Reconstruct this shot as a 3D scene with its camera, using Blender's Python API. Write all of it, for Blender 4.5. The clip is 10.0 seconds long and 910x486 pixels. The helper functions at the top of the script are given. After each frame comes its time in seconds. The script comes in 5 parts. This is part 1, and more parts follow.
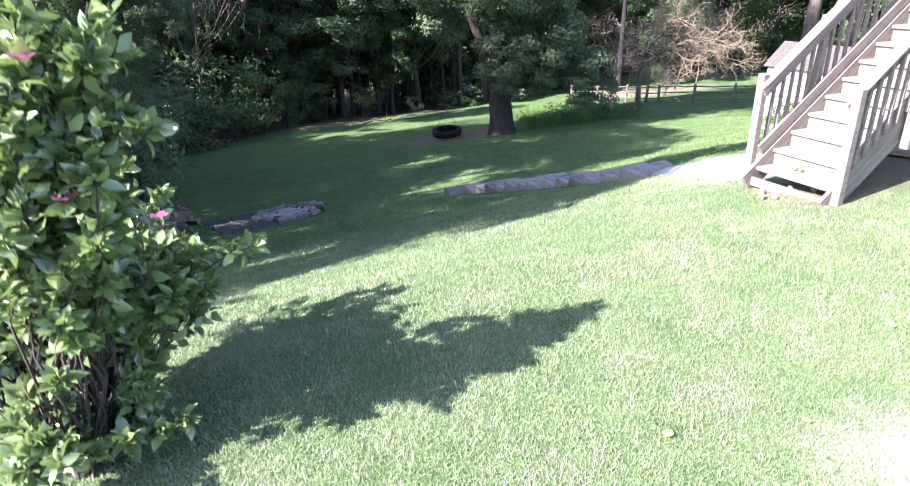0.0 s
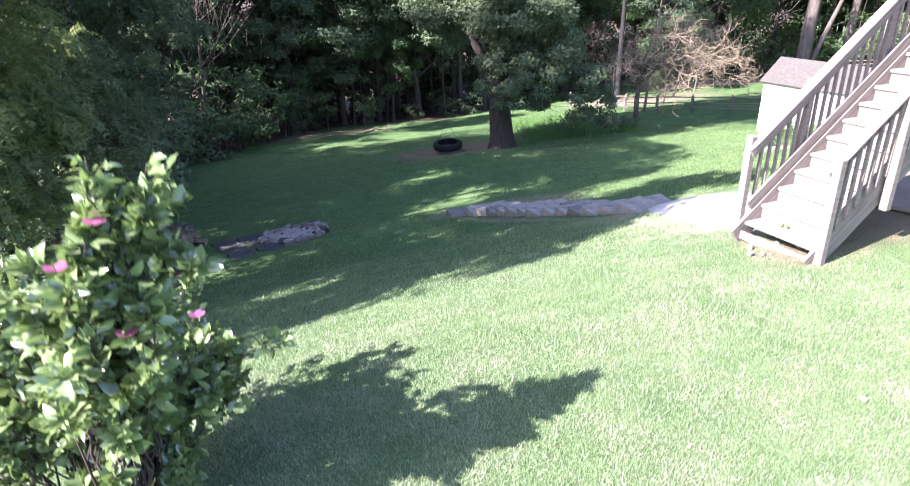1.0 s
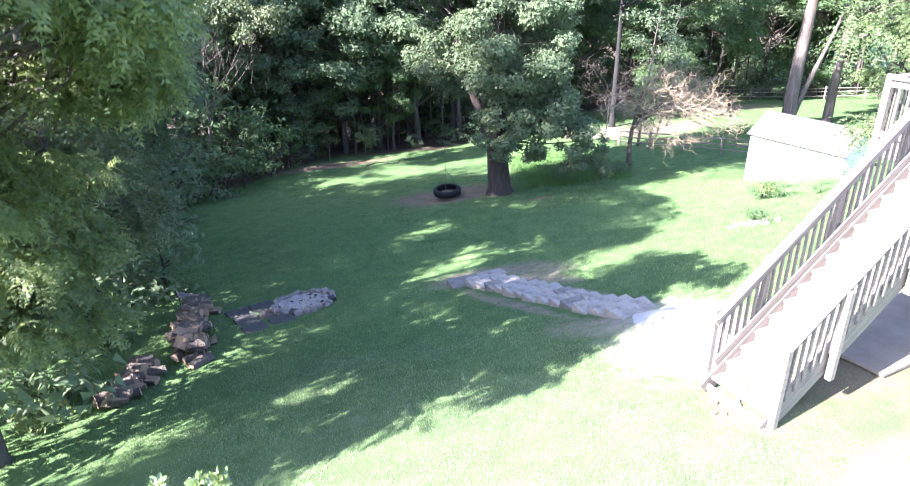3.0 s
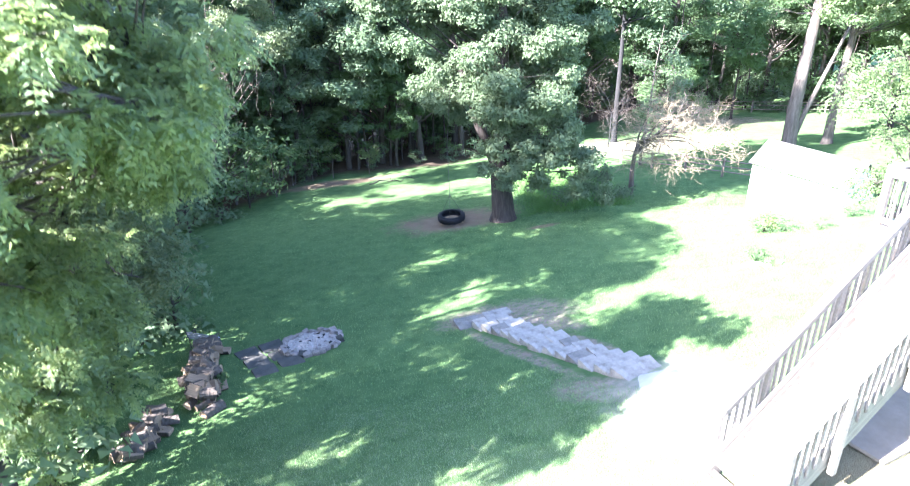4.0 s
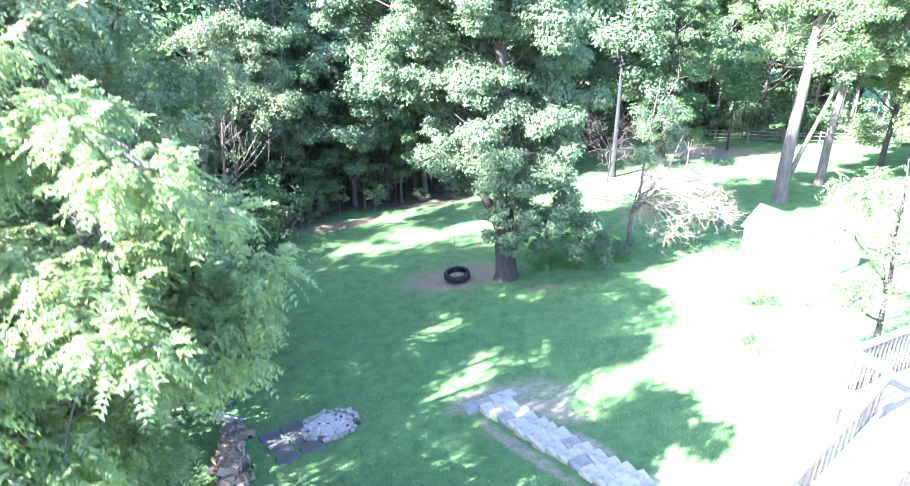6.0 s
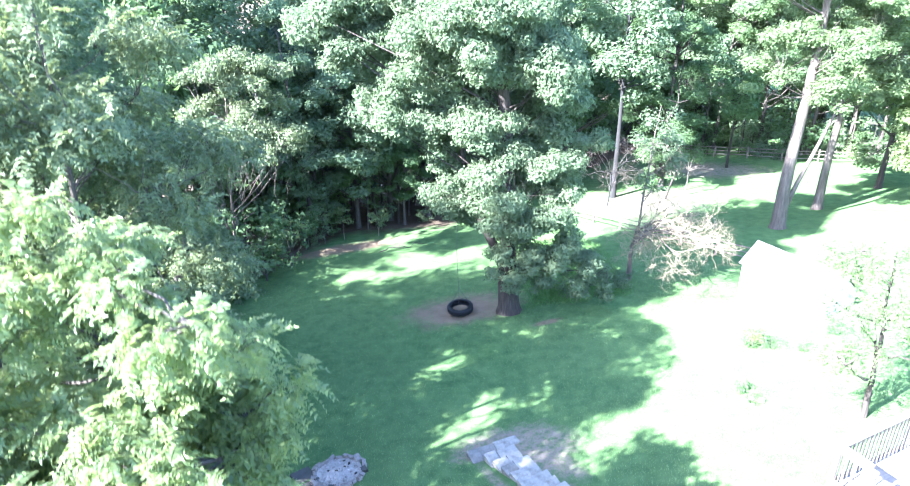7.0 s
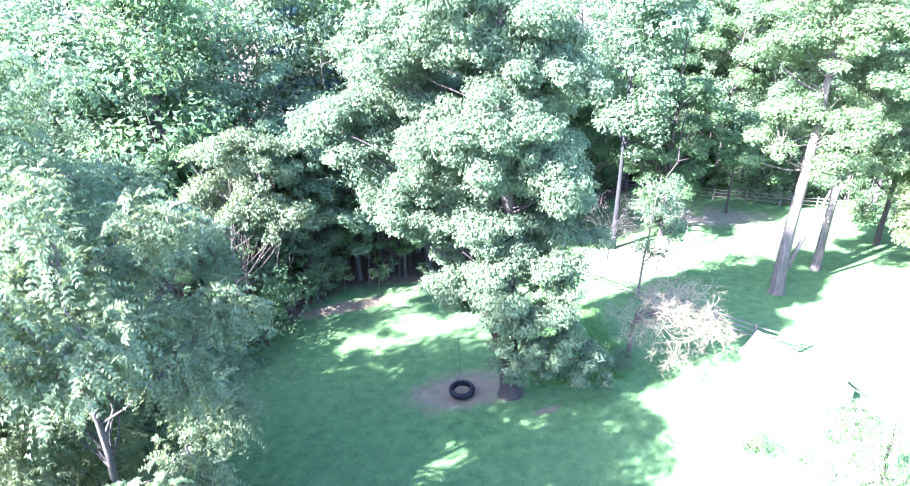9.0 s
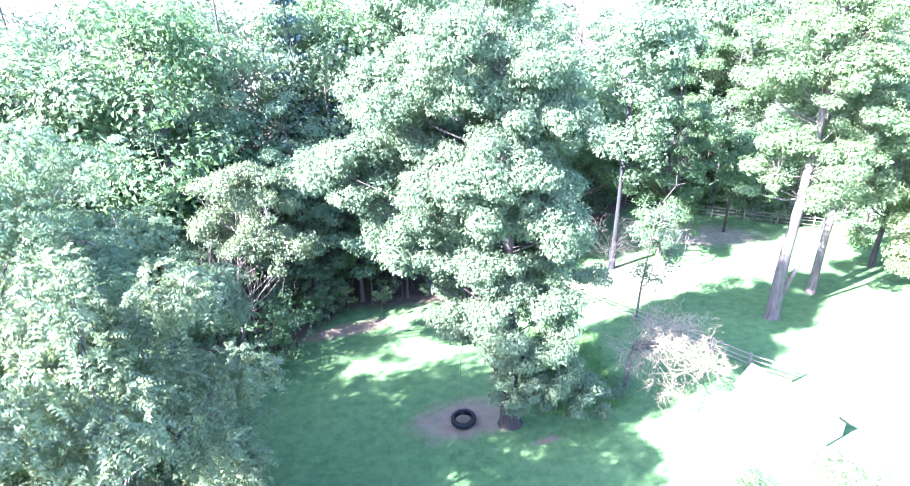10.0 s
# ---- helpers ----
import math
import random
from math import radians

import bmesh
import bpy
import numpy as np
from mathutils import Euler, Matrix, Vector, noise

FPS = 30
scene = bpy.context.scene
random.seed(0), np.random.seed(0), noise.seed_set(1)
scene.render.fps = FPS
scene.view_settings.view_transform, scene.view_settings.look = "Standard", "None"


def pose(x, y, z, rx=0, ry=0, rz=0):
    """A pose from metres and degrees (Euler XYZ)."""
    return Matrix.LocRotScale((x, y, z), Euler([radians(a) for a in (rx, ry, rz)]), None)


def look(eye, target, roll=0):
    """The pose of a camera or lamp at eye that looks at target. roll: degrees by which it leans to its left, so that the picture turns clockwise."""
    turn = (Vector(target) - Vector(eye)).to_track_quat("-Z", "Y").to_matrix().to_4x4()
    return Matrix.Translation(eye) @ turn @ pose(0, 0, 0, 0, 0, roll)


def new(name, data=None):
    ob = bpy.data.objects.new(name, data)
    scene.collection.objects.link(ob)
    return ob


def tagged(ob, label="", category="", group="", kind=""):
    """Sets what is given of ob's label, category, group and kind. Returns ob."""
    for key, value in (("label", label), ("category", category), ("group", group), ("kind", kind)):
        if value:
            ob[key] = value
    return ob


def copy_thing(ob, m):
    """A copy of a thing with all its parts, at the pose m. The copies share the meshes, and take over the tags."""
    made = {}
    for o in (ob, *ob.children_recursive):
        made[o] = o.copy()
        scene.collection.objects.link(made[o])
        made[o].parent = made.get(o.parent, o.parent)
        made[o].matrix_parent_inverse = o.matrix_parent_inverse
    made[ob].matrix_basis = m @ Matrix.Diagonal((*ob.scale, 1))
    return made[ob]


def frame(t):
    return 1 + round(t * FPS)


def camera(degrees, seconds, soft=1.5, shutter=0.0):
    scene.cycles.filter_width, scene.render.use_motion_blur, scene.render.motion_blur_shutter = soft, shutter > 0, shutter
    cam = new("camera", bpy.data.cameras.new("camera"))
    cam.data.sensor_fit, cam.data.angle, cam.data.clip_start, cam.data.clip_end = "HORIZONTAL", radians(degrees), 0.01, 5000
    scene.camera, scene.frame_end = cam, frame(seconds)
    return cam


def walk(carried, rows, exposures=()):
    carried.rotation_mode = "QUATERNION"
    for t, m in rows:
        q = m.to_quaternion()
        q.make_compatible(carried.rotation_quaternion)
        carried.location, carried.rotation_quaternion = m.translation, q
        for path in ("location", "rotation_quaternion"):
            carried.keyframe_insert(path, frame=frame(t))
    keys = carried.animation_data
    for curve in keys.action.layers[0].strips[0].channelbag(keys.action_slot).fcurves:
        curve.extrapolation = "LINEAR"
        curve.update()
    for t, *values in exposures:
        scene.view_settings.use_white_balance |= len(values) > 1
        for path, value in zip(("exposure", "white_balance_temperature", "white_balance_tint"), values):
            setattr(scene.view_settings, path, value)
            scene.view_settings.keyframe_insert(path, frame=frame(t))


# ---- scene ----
cam = camera(70.0, 10.0, soft=1.0, shutter=0.6)
PATH = [
    (0, (-0.255, 0.308, 5.742), (-0.288, 2.149, 4.962), -1.1),
    (0.5, (-0.29, 0.25, 6.07), (-0.321, 2.09, 5.287), -1.1),
    (1, (-0.304, 0.18, 6.504), (-0.335, 2.019, 5.718), -1.1),
    (1.5, (-0.278, 0.068, 7.108), (-0.308, 1.906, 6.32), -1.0),
    (2, (-0.273, -0.064, 7.771), (-0.3, 1.773, 6.98), -1.0),
    (3.5, (-0.423, 0.097, 9.592), (-0.445, 1.931, 8.795), -0.9),
    (4, (-0.526, 0.272, 10.329), (-0.549, 2.104, 9.527), -0.9),
    (4.5, (-0.679, 0.345, 11.127), (-0.696, 2.175, 10.32), -0.8),
    (5, (-0.726, 0.348, 11.9), (-0.742, 2.176, 11.088), -0.8),
    (5.5, (-0.714, 0.236, 12.839), (-0.734, 2.062, 12.024), -1.0),
    (7, (-0.872, 0.494, 15.869), (-0.896, 2.313, 15.038), -1.1),
    (7.5, (-0.852, 0.799, 16.999), (-0.878, 2.614, 16.16), -0.8),
    (8, (-0.977, 1.351, 18.061), (-0.998, 3.165, 17.218), -0.7),
    (8.5, (-1.009, 1.863, 19.16), (-1.029, 3.675, 18.314), -0.7),
    (9, (-1.076, 2.229, 20.154), (-1.092, 4.041, 19.307), -0.7),
    (9.5, (-1.091, 2.29, 21.112), (-1.108, 4.101, 20.262), -0.7),
    (10, (-1.109, 2.242, 22.092), (-1.127, 4.053, 21.244), -0.7),
]
EXPOSURES = [(0.0, 2.52, 5800, 32), (2.0, 2.78, 5750, 33), (3.3, 3.47, 5650, 25), (4.2, 4.02, 5500, 20), (5.5, 4.35, 5350, 16), (7.5, 4.0, 5210, 19), (9.0, 4.27, 5130, 24), (10.0, 4.33, 5130, 28)]
walk(cam, [(t, look(eye, target, roll)) for t, eye, target, roll in PATH],
     exposures=EXPOSURES)

# ---- light ----
SUN_AZ, SUN_EL = 31.0, 38.0          # the way the light travels, from +x towards +y; the sun's height
sky_world = bpy.data.worlds.new("sky")
scene.world = sky_world
sky_world.use_nodes = True
wt = sky_world.node_tree
sky = wt.nodes.new("ShaderNodeTexSky")
sky.sky_type, sky.sun_disc = "NISHITA", False
sky.sun_elevation, sky.sun_rotation = radians(SUN_EL), radians(270 - SUN_AZ)
wt.links.new(sky.outputs[0], wt.nodes["Background"].inputs[0])
wt.nodes["Background"].inputs[1].default_value = 0.097
sun = new("sun", bpy.data.lights.new("sun", "SUN"))
sun.data.energy, sun.data.angle, sun.data.color = 5.0, radians(0.6), (1.0, 0.935, 0.83)
sun_dir = Vector((math.cos(radians(SUN_AZ)) * math.cos(radians(SUN_EL)), math.sin(radians(SUN_AZ)) * math.cos(radians(SUN_EL)), -math.sin(radians(SUN_EL))))
sun.matrix_world = look((-30, -20, 40), Vector((-30, -20, 40)) + sun_dir)


# ---- materials ----
class Nodes:
    """A node material with short helpers."""

    def __init__(self, name, rough=0.8, spec=0.3):
        self.mat = bpy.data.materials.new(name)
        self.mat.use_nodes = True
        self.t = self.mat.node_tree
        self.bsdf = self.t.nodes["Principled BSDF"]
        self.bsdf.inputs["Roughness"].default_value = rough
        self.bsdf.inputs["Specular IOR Level"].default_value = spec
        self.out = self.t.nodes["Material Output"]

    def add(self, kind, **values):
        n = self.t.nodes.new(kind)
        for k, v in values.items():
            n.inputs[k.replace("_", " ")].default_value = v
        return n

    def link(self, a, b):
        self.t.links.new(a, b)

    def coords(self, which="Object"):
        return self.add("ShaderNodeTexCoord").outputs[which]

    def noise(self, vec, scale, detail=3.0, rough=0.55):
        n = self.add("ShaderNodeTexNoise", Scale=scale, Detail=detail, Roughness=rough)
        self.link(vec, n.inputs["Vector"])
        return n.outputs["Fac"]

    def ramp(self, fac, stops):
        n = self.add("ShaderNodeValToRGB")
        e = n.color_ramp.elements
        while len(e) < len(stops):
            e.new(0.5)
        for el, (p, c) in zip(e, stops):
            el.position, el.color = p, (*c, 1) if len(c) == 3 else c
        self.link(fac, n.inputs[0])
        return n.outputs[0]

    def mix(self, fac, a, b, mode="MIX"):
        n = self.t.nodes.new("ShaderNodeMix")
        n.data_type, n.blend_type = "RGBA", mode
        for i, v in ((0, fac), (6, a), (7, b)):
            if isinstance(v, (int, float)):
                n.inputs[i].default_value = v
            elif isinstance(v, tuple):
                n.inputs[i].default_value = (*v, 1)
            else:
                self.link(v, n.inputs[i])
        return n.outputs[2]

    def math(self, op, a, b=0.0, c=0.0):
        n = self.t.nodes.new("ShaderNodeMath")
        n.operation = op
        for i, v in enumerate((a, b, c)):
            if isinstance(v, (int, float)):
                n.inputs[i].default_value = v
            else:
                self.link(v, n.inputs[i])
        return n.outputs[0]

    def bump(self, height, strength=0.4, distance=0.02):
        n = self.add("ShaderNodeBump", Strength=strength, Distance=distance)
        self.link(height, n.inputs["Height"])
        self.link(n.outputs[0], self.bsdf.inputs["Normal"])

    def colour(self, c):
        if isinstance(c, tuple):
            self.bsdf.inputs["Base Color"].default_value = (*c, 1)
        else:
            self.link(c, self.bsdf.inputs["Base Color"])


def rand_object(m):
    return m.add("ShaderNodeObjectInfo").outputs["Random"]


def rand_island(m):
    return m.add("ShaderNodeNewGeometry").outputs["Random Per Island"]


def leaf_material(name, dark, light, through_light, rough=0.45, spec=0.5, mixed=0.3, dry=None, spread=0.0):
    m = Nodes(name, rough, spec)
    v = m.coords("Object")
    low = 0.4 * (1 - spread)
    c = m.ramp(rand_island(m), [(0.0, tuple((1 - low) * d + low * k for d, k in zip(dark, light))), (0.75 - 0.2 * spread, light), (1.0, tuple(min(1, k * (1.2 + 0.5 * spread)) for k in light))])
    c = m.mix(m.math("MULTIPLY", m.noise(v, 0.35, 2), 0.5), c, dark)
    if dry:
        c = m.mix(m.ramp(m.noise(v, 1.5, 5, 0.65), [(0.42, (0, 0, 0)), (0.72, (0.85, 0.85, 0.85))]), c, dry)
    hue = m.mix(m.math("MULTIPLY", rand_object(m), 0.3), c, tuple(k * f for k, f in zip(light, (1.25, 1.05, 0.75))))
    m.colour(hue)
    tr = m.add("ShaderNodeBsdfTranslucent")
    m.link(m.mix(0.55, hue, through_light), tr.inputs[0])
    mx = m.add("ShaderNodeMixShader", Fac=mixed)
    m.link(m.bsdf.outputs[0], mx.inputs[1])
    m.link(tr.outputs[0], mx.inputs[2])
    m.link(mx.outputs[0], m.out.inputs[0])
    return m.mat


def bark_material(name, dark, light, scale=9.0):
    m = Nodes(name, 0.9, 0.2)
    v = m.coords("Object")
    st = m.add("ShaderNodeMapping", Scale=(1, 1, 0.16))
    m.link(v, st.inputs[0])
    n1, n2 = m.noise(st.outputs[0], scale, 5, 0.65), m.noise(v, 1.1, 3)
    c = m.ramp(n1, [(0.3, dark), (0.7, light)])
    m.colour(m.mix(m.math("MULTIPLY", n2, 0.6), c, tuple(k * 0.75 for k in light)))
    m.bump(n1, 0.9, 0.06)
    return m.mat


def wood_material(name, dark, light, grain=26.0, rough=0.75):
    """Weathered boards: grain along each piece, patches and knots, a tone of its own for each board."""
    m = Nodes(name, rough, 0.25)
    v = m.coords("Object")
    st = m.add("ShaderNodeMapping", Scale=(0.07, 1, 1))
    m.link(v, st.inputs[0])
    n1, n2 = m.noise(st.outputs[0], grain, 4, 0.6), m.noise(v, 2.3, 3)
    c = m.ramp(n1, [(0.25, dark), (0.7, light)])
    c = m.mix(m.math("MULTIPLY", m.math("POWER", n2, 2.0), 0.9), c, dark)
    c = m.mix(m.math("MULTIPLY", rand_object(m), 0.3), c, tuple(k * 0.8 for k in light))
    m.colour(c)
    m.bump(n1, 0.35, 0.006)
    return m.mat


def stone_material(name, dark, light, scale=5.0, rough=0.9):
    m = Nodes(name, rough, 0.25)
    v = m.coords("Object")
    n1, n2 = m.noise(v, scale, 6, 0.7), m.noise(v, scale * 9, 3, 0.7)
    c = m.ramp(n1, [(0.28, dark), (0.72, light)])
    c = m.mix(m.math("MULTIPLY", n2, 0.35), c, dark)
    c = m.mix(m.math("MULTIPLY", rand_object(m), 0.4), c, tuple(k * 0.72 for k in light))
    m.colour(c)
    m.bump(m.math("ADD", n1, m.math("MULTIPLY", n2, 0.4)), 0.6, 0.03)
    return m.mat


def plain_material(name, colour, rough=0.6, spec=0.4, metal=0.0, wear=0.25):
    m = Nodes(name, rough, spec)
    v = m.coords("Object")
    n = m.noise(v, 14, 4, 0.65)
    m.colour(m.mix(m.math("MULTIPLY", n, wear), colour, tuple(k * 0.55 + 0.02 for k in colour)))
    m.bsdf.inputs["Metallic"].default_value = metal
    m.bump(n, 0.15, 0.004)
    return m.mat


# ---- the lie of the land ----
def soft_max(a, b, k):
    return 0.5 * (a + b + np.sqrt((a - b) ** 2 + k * k))


def soft_min(a, b, k):
    return 0.5 * (a + b - np.sqrt((a - b) ** 2 + k * k))


def land(x, y):
    """Height of the ground: a terrace by the house, a bank, the lower lawn falling to the woods."""
    x, y = np.asarray(x, float), np.asarray(y, float)
    xs = soft_max(soft_min(x, 45.0, 8), -45.0, 8)
    ys = soft_max(soft_min(y, 75.0, 12), -25.0, 6)
    up = 2.9958 + 0.016 * soft_max(soft_min(xs, 9.0, 2), -6.0, 2) + 0.0702 * soft_min(ys, 8.0, 2)
    slope = 5.0978 + 0.233 * xs - 0.3162 * ys
    low = 1.4457 + 0.0637 * xs - 0.1094 * ys
    low = low + 0.45 * np.exp(-((xs - 4.5) ** 2 + (ys - 30) ** 2) / 55.0)
    z = soft_max(low, soft_min(up, slope, 0.5), 0.7)
    return z + 0.05 * np.sin(0.9 * xs + 0.4 * ys) * np.sin(0.35 * xs - 0.8 * ys + 1) * np.clip((ys - 9) / 5, 0, 1)


def on_land(x, y, lift=0.0):
    return Vector((x, y, float(land(x, y)) + lift))


# ---- builders ----
def link_mesh(name, verts, faces, mat, parent=None, label="", smooth=False):
    me = bpy.data.meshes.new(name)
    me.from_pydata([tuple(v) for v in verts] if not isinstance(verts, np.ndarray) else verts.tolist(), [], faces if isinstance(faces, list) else faces.tolist())
    me.materials.append(mat)
    if smooth:
        me.polygons.foreach_set("use_smooth", [True] * len(me.polygons))
    me.update()
    ob = new(name, me)
    ob.parent = parent
    return tagged(ob, label)


def part(name, bm, mat, parent=None, label="", smooth=False):
    me = bpy.data.meshes.new(name)
    bm.to_mesh(me)
    bm.free()
    me.materials.append(mat)
    if smooth:
        me.polygons.foreach_set("use_smooth", [True] * len(me.polygons))
    ob = new(name, me)
    ob.parent = parent
    return tagged(ob, label)


def share(ob, m, parent=None):
    """Another piece on the same mesh."""
    o = ob.copy()
    scene.collection.objects.link(o)
    o.parent = parent or ob.parent
    o.matrix_basis = m
    return o


def empty(name, m, label, category, group="", kind=""):
    ob = new(name)
    ob.empty_display_size = 0.2
    ob.matrix_basis = m
    return tagged(ob, label, category, group, kind)


def box_bm(sx, sy, sz, bevel=0.006, centre=(0, 0, 0), segments=1):
    bm = bmesh.new()
    bmesh.ops.create_cube(bm, size=1.0, matrix=Matrix.Translation(centre) @ Matrix.Diagonal((sx, sy, sz, 1)))
    if bevel:
        bmesh.ops.bevel(bm, geom=bm.edges[:], offset=bevel, segments=segments, affect="EDGES")
    return bm


def rough_stone_bm(sx, sy, sz, seed, bumpy=0.12, cuts=2, round_=0.35):
    """A broken stone: a subdivided block, rounded and made uneven."""
    bm = bmesh.new()
    bmesh.ops.create_cube(bm, size=1.0)
    bmesh.ops.subdivide_edges(bm, edges=bm.edges[:], cuts=cuts, use_grid_fill=True)
    rnd = random.Random(seed)
    off = Vector((rnd.uniform(-50, 50), rnd.uniform(-50, 50), rnd.uniform(-50, 50)))
    for v in bm.verts:
        c = v.co.copy()
        r = c.normalized() * 0.62
        v.co = c.lerp(r, round_) + noise.noise_vector(c * 1.6 + off) * bumpy
        v.co = Vector((v.co.x * sx, v.co.y * sy, v.co.z * sz))
    return bm


def tube(V, F, pts, radii, sides=6):
    """Adds a tapered tube along pts to the lists V and F."""
    base = len(V)
    ref = Vector((0.31, 0.95, 0.12))
    for i, p in enumerate(pts):
        d = (pts[min(i + 1, len(pts) - 1)] - pts[max(i - 1, 0)])
        d = d.normalized() if d.length > 1e-6 else Vector((0, 0, 1))
        a = d.cross(ref)
        a = a.normalized() if a.length > 1e-3 else d.cross(Vector((1, 0, 0))).normalized()
        b = d.cross(a)
        for k in range(sides):
            w = 2 * math.pi * k / sides
            V.append(p + (a * math.cos(w) + b * math.sin(w)) * radii[i])
    for i in range(len(pts) - 1):
        for k in range(sides):
            q = base + i * sides
            F.append((q + k, q + (k + 1) % sides, q + sides + (k + 1) % sides, q + sides + k))
    F.append(tuple(base + (len(pts) - 1) * sides + k for k in range(sides)))


def bend(a, b, rnd, sag=0.0, wob=0.08, n=6):
    """A crooked way from a to b."""
    L = (b - a).length
    pts = []
    for i in range(n + 1):
        t = i / n
        w = math.sin(math.pi * t)
        pts.append(a.lerp(b, t) + Vector((rnd.uniform(-1, 1), rnd.uniform(-1, 1), rnd.uniform(-0.6, 0.6))) * wob * L * w * 0.6 + Vector((0, 0, sag * L * w)))
    return pts


def leaf_cloud(centres, radii, counts, rng, size, flat=0.6, hang=0.0, aspect=1.9, shell=0.55, simple=False):
    """Leaves in clumps as folded diamonds: arrays of verts and faces. Each leaf lies on its clump's outside, tilted at random."""
    reps = np.repeat(np.arange(len(centres)), counts)
    n = len(reps)
    d = rng.normal(size=(n, 3))
    d /= np.linalg.norm(d, axis=1)[:, None]
    rr = shell + (1 - shell) * rng.random(n) ** 0.7
    # uneven lobes on each clump
    lob = 1 + 0.28 * np.sin(d[:, 0] * 5 + reps) * np.sin(d[:, 1] * 6 + 2 * reps) + 0.15 * np.sin(d[:, 2] * 9 + reps)
    pos = np.asarray(centres)[reps] + d * (np.asarray(radii)[reps] * (rr * lob)[:, None]) * np.array([1, 1, flat])
    nor = d * 0.95 + rng.normal(size=(n, 3)) * 0.36 + np.array([0, 0, 0.6])
    nor /= np.linalg.norm(nor, axis=1)[:, None]
    ax = np.cross(nor, rng.normal(size=(n, 3)))
    ax += np.array([0, 0, -hang])
    ax /= np.linalg.norm(ax, axis=1)[:, None]
    sd = np.cross(nor, ax)
    sd /= np.linalg.norm(sd, axis=1)[:, None]
    s = (size * rng.uniform(0.6, 1.25, n))[:, None]
    if simple:
        T = np.stack([pos - ax * s * 0.5 + sd * s * 0.3, pos + ax * s * 0.6, pos - ax * s * 0.35 - sd * s * 0.34], 1)
        i = np.arange(n)[:, None] * 3
        return T.reshape(-1, 3), np.hstack([i, i + 1, i + 2])
    V = np.empty((n, 4, 3))
    V[:, 0] = pos - ax * s * 0.5
    V[:, 1] = pos + sd * s * 0.5 / aspect + nor * s * 0.06 - ax * s * 0.05
    V[:, 2] = pos + ax * s * 0.5
    V[:, 3] = pos - sd * s * 0.5 / aspect + nor * s * 0.06 - ax * s * 0.05
    i = np.arange(n)[:, None] * 4
    return V.reshape(-1, 3), np.hstack([i, i + 1, i + 2, i + 3])


def frond_cloud(centres, radii, counts, rng, length=0.34, leaflet=0.07, pairs=6, flat=0.6, out=0.8):
    """Feathery compound leaves: a drooping stalk with paired leaflets."""
    reps = np.repeat(np.arange(len(centres)), counts)
    n = len(reps)
    d = rng.normal(size=(n, 3))
    d /= np.linalg.norm(d, axis=1)[:, None]
    rr = 0.55 + 0.45 * rng.random(n) ** 0.6
    lob = 1 + 0.3 * np.sin(d[:, 0] * 5 + reps) * np.sin(d[:, 1] * 6 + 2 * reps)
    pos = np.asarray(centres)[reps] + d * (np.asarray(radii)[reps] * (rr * lob)[:, None]) * np.array([1, 1, flat])
    way = d * np.array([1, 1, 0.3]) * out + rng.normal(size=(n, 3)) * 0.45
    way[:, 2] -= 0.25
    way /= np.linalg.norm(way, axis=1)[:, None]
    side = np.cross(way, [0, 0, 1.0]) + rng.normal(size=(n, 3)) * 0.25
    side /= np.linalg.norm(side, axis=1)[:, None]
    Ls = length * rng.uniform(0.7, 1.25, n)
    allV = []
    for k in range(pairs):
        u = (k + 0.6) / pairs
        p = pos + way * (Ls * u)[:, None] + np.array([0, 0, -1.0]) * (Ls * 0.45 * u * u)[:, None]
        for sg in (-1, 1):
            a = side * sg + way * 0.55 + np.array([0, 0, -0.35]) + rng.normal(size=(n, 3)) * 0.16
            a /= np.linalg.norm(a, axis=1)[:, None]
            w = np.cross(a, np.cross(way, side) + rng.normal(size=(n, 3)) * 0.3)
            w /= np.linalg.norm(w, axis=1)[:, None]
            ll = leaflet * (1.15 - 0.5 * abs(u - 0.45)) * rng.uniform(0.8, 1.2, n)
            Q = np.empty((n, 3, 3))
            Q[:, 0] = p + w * (ll * 0.26)[:, None]
            Q[:, 1] = p + a * ll[:, None]
            Q[:, 2] = p - w * (ll * 0.26)[:, None] + a * (ll * 0.25)[:, None]
            allV.append(Q)
    V = np.concatenate(allV).reshape(-1, 3)
    i = np.arange(len(V) // 3)[:, None] * 3
    return V, np.hstack([i, i + 1, i + 2])


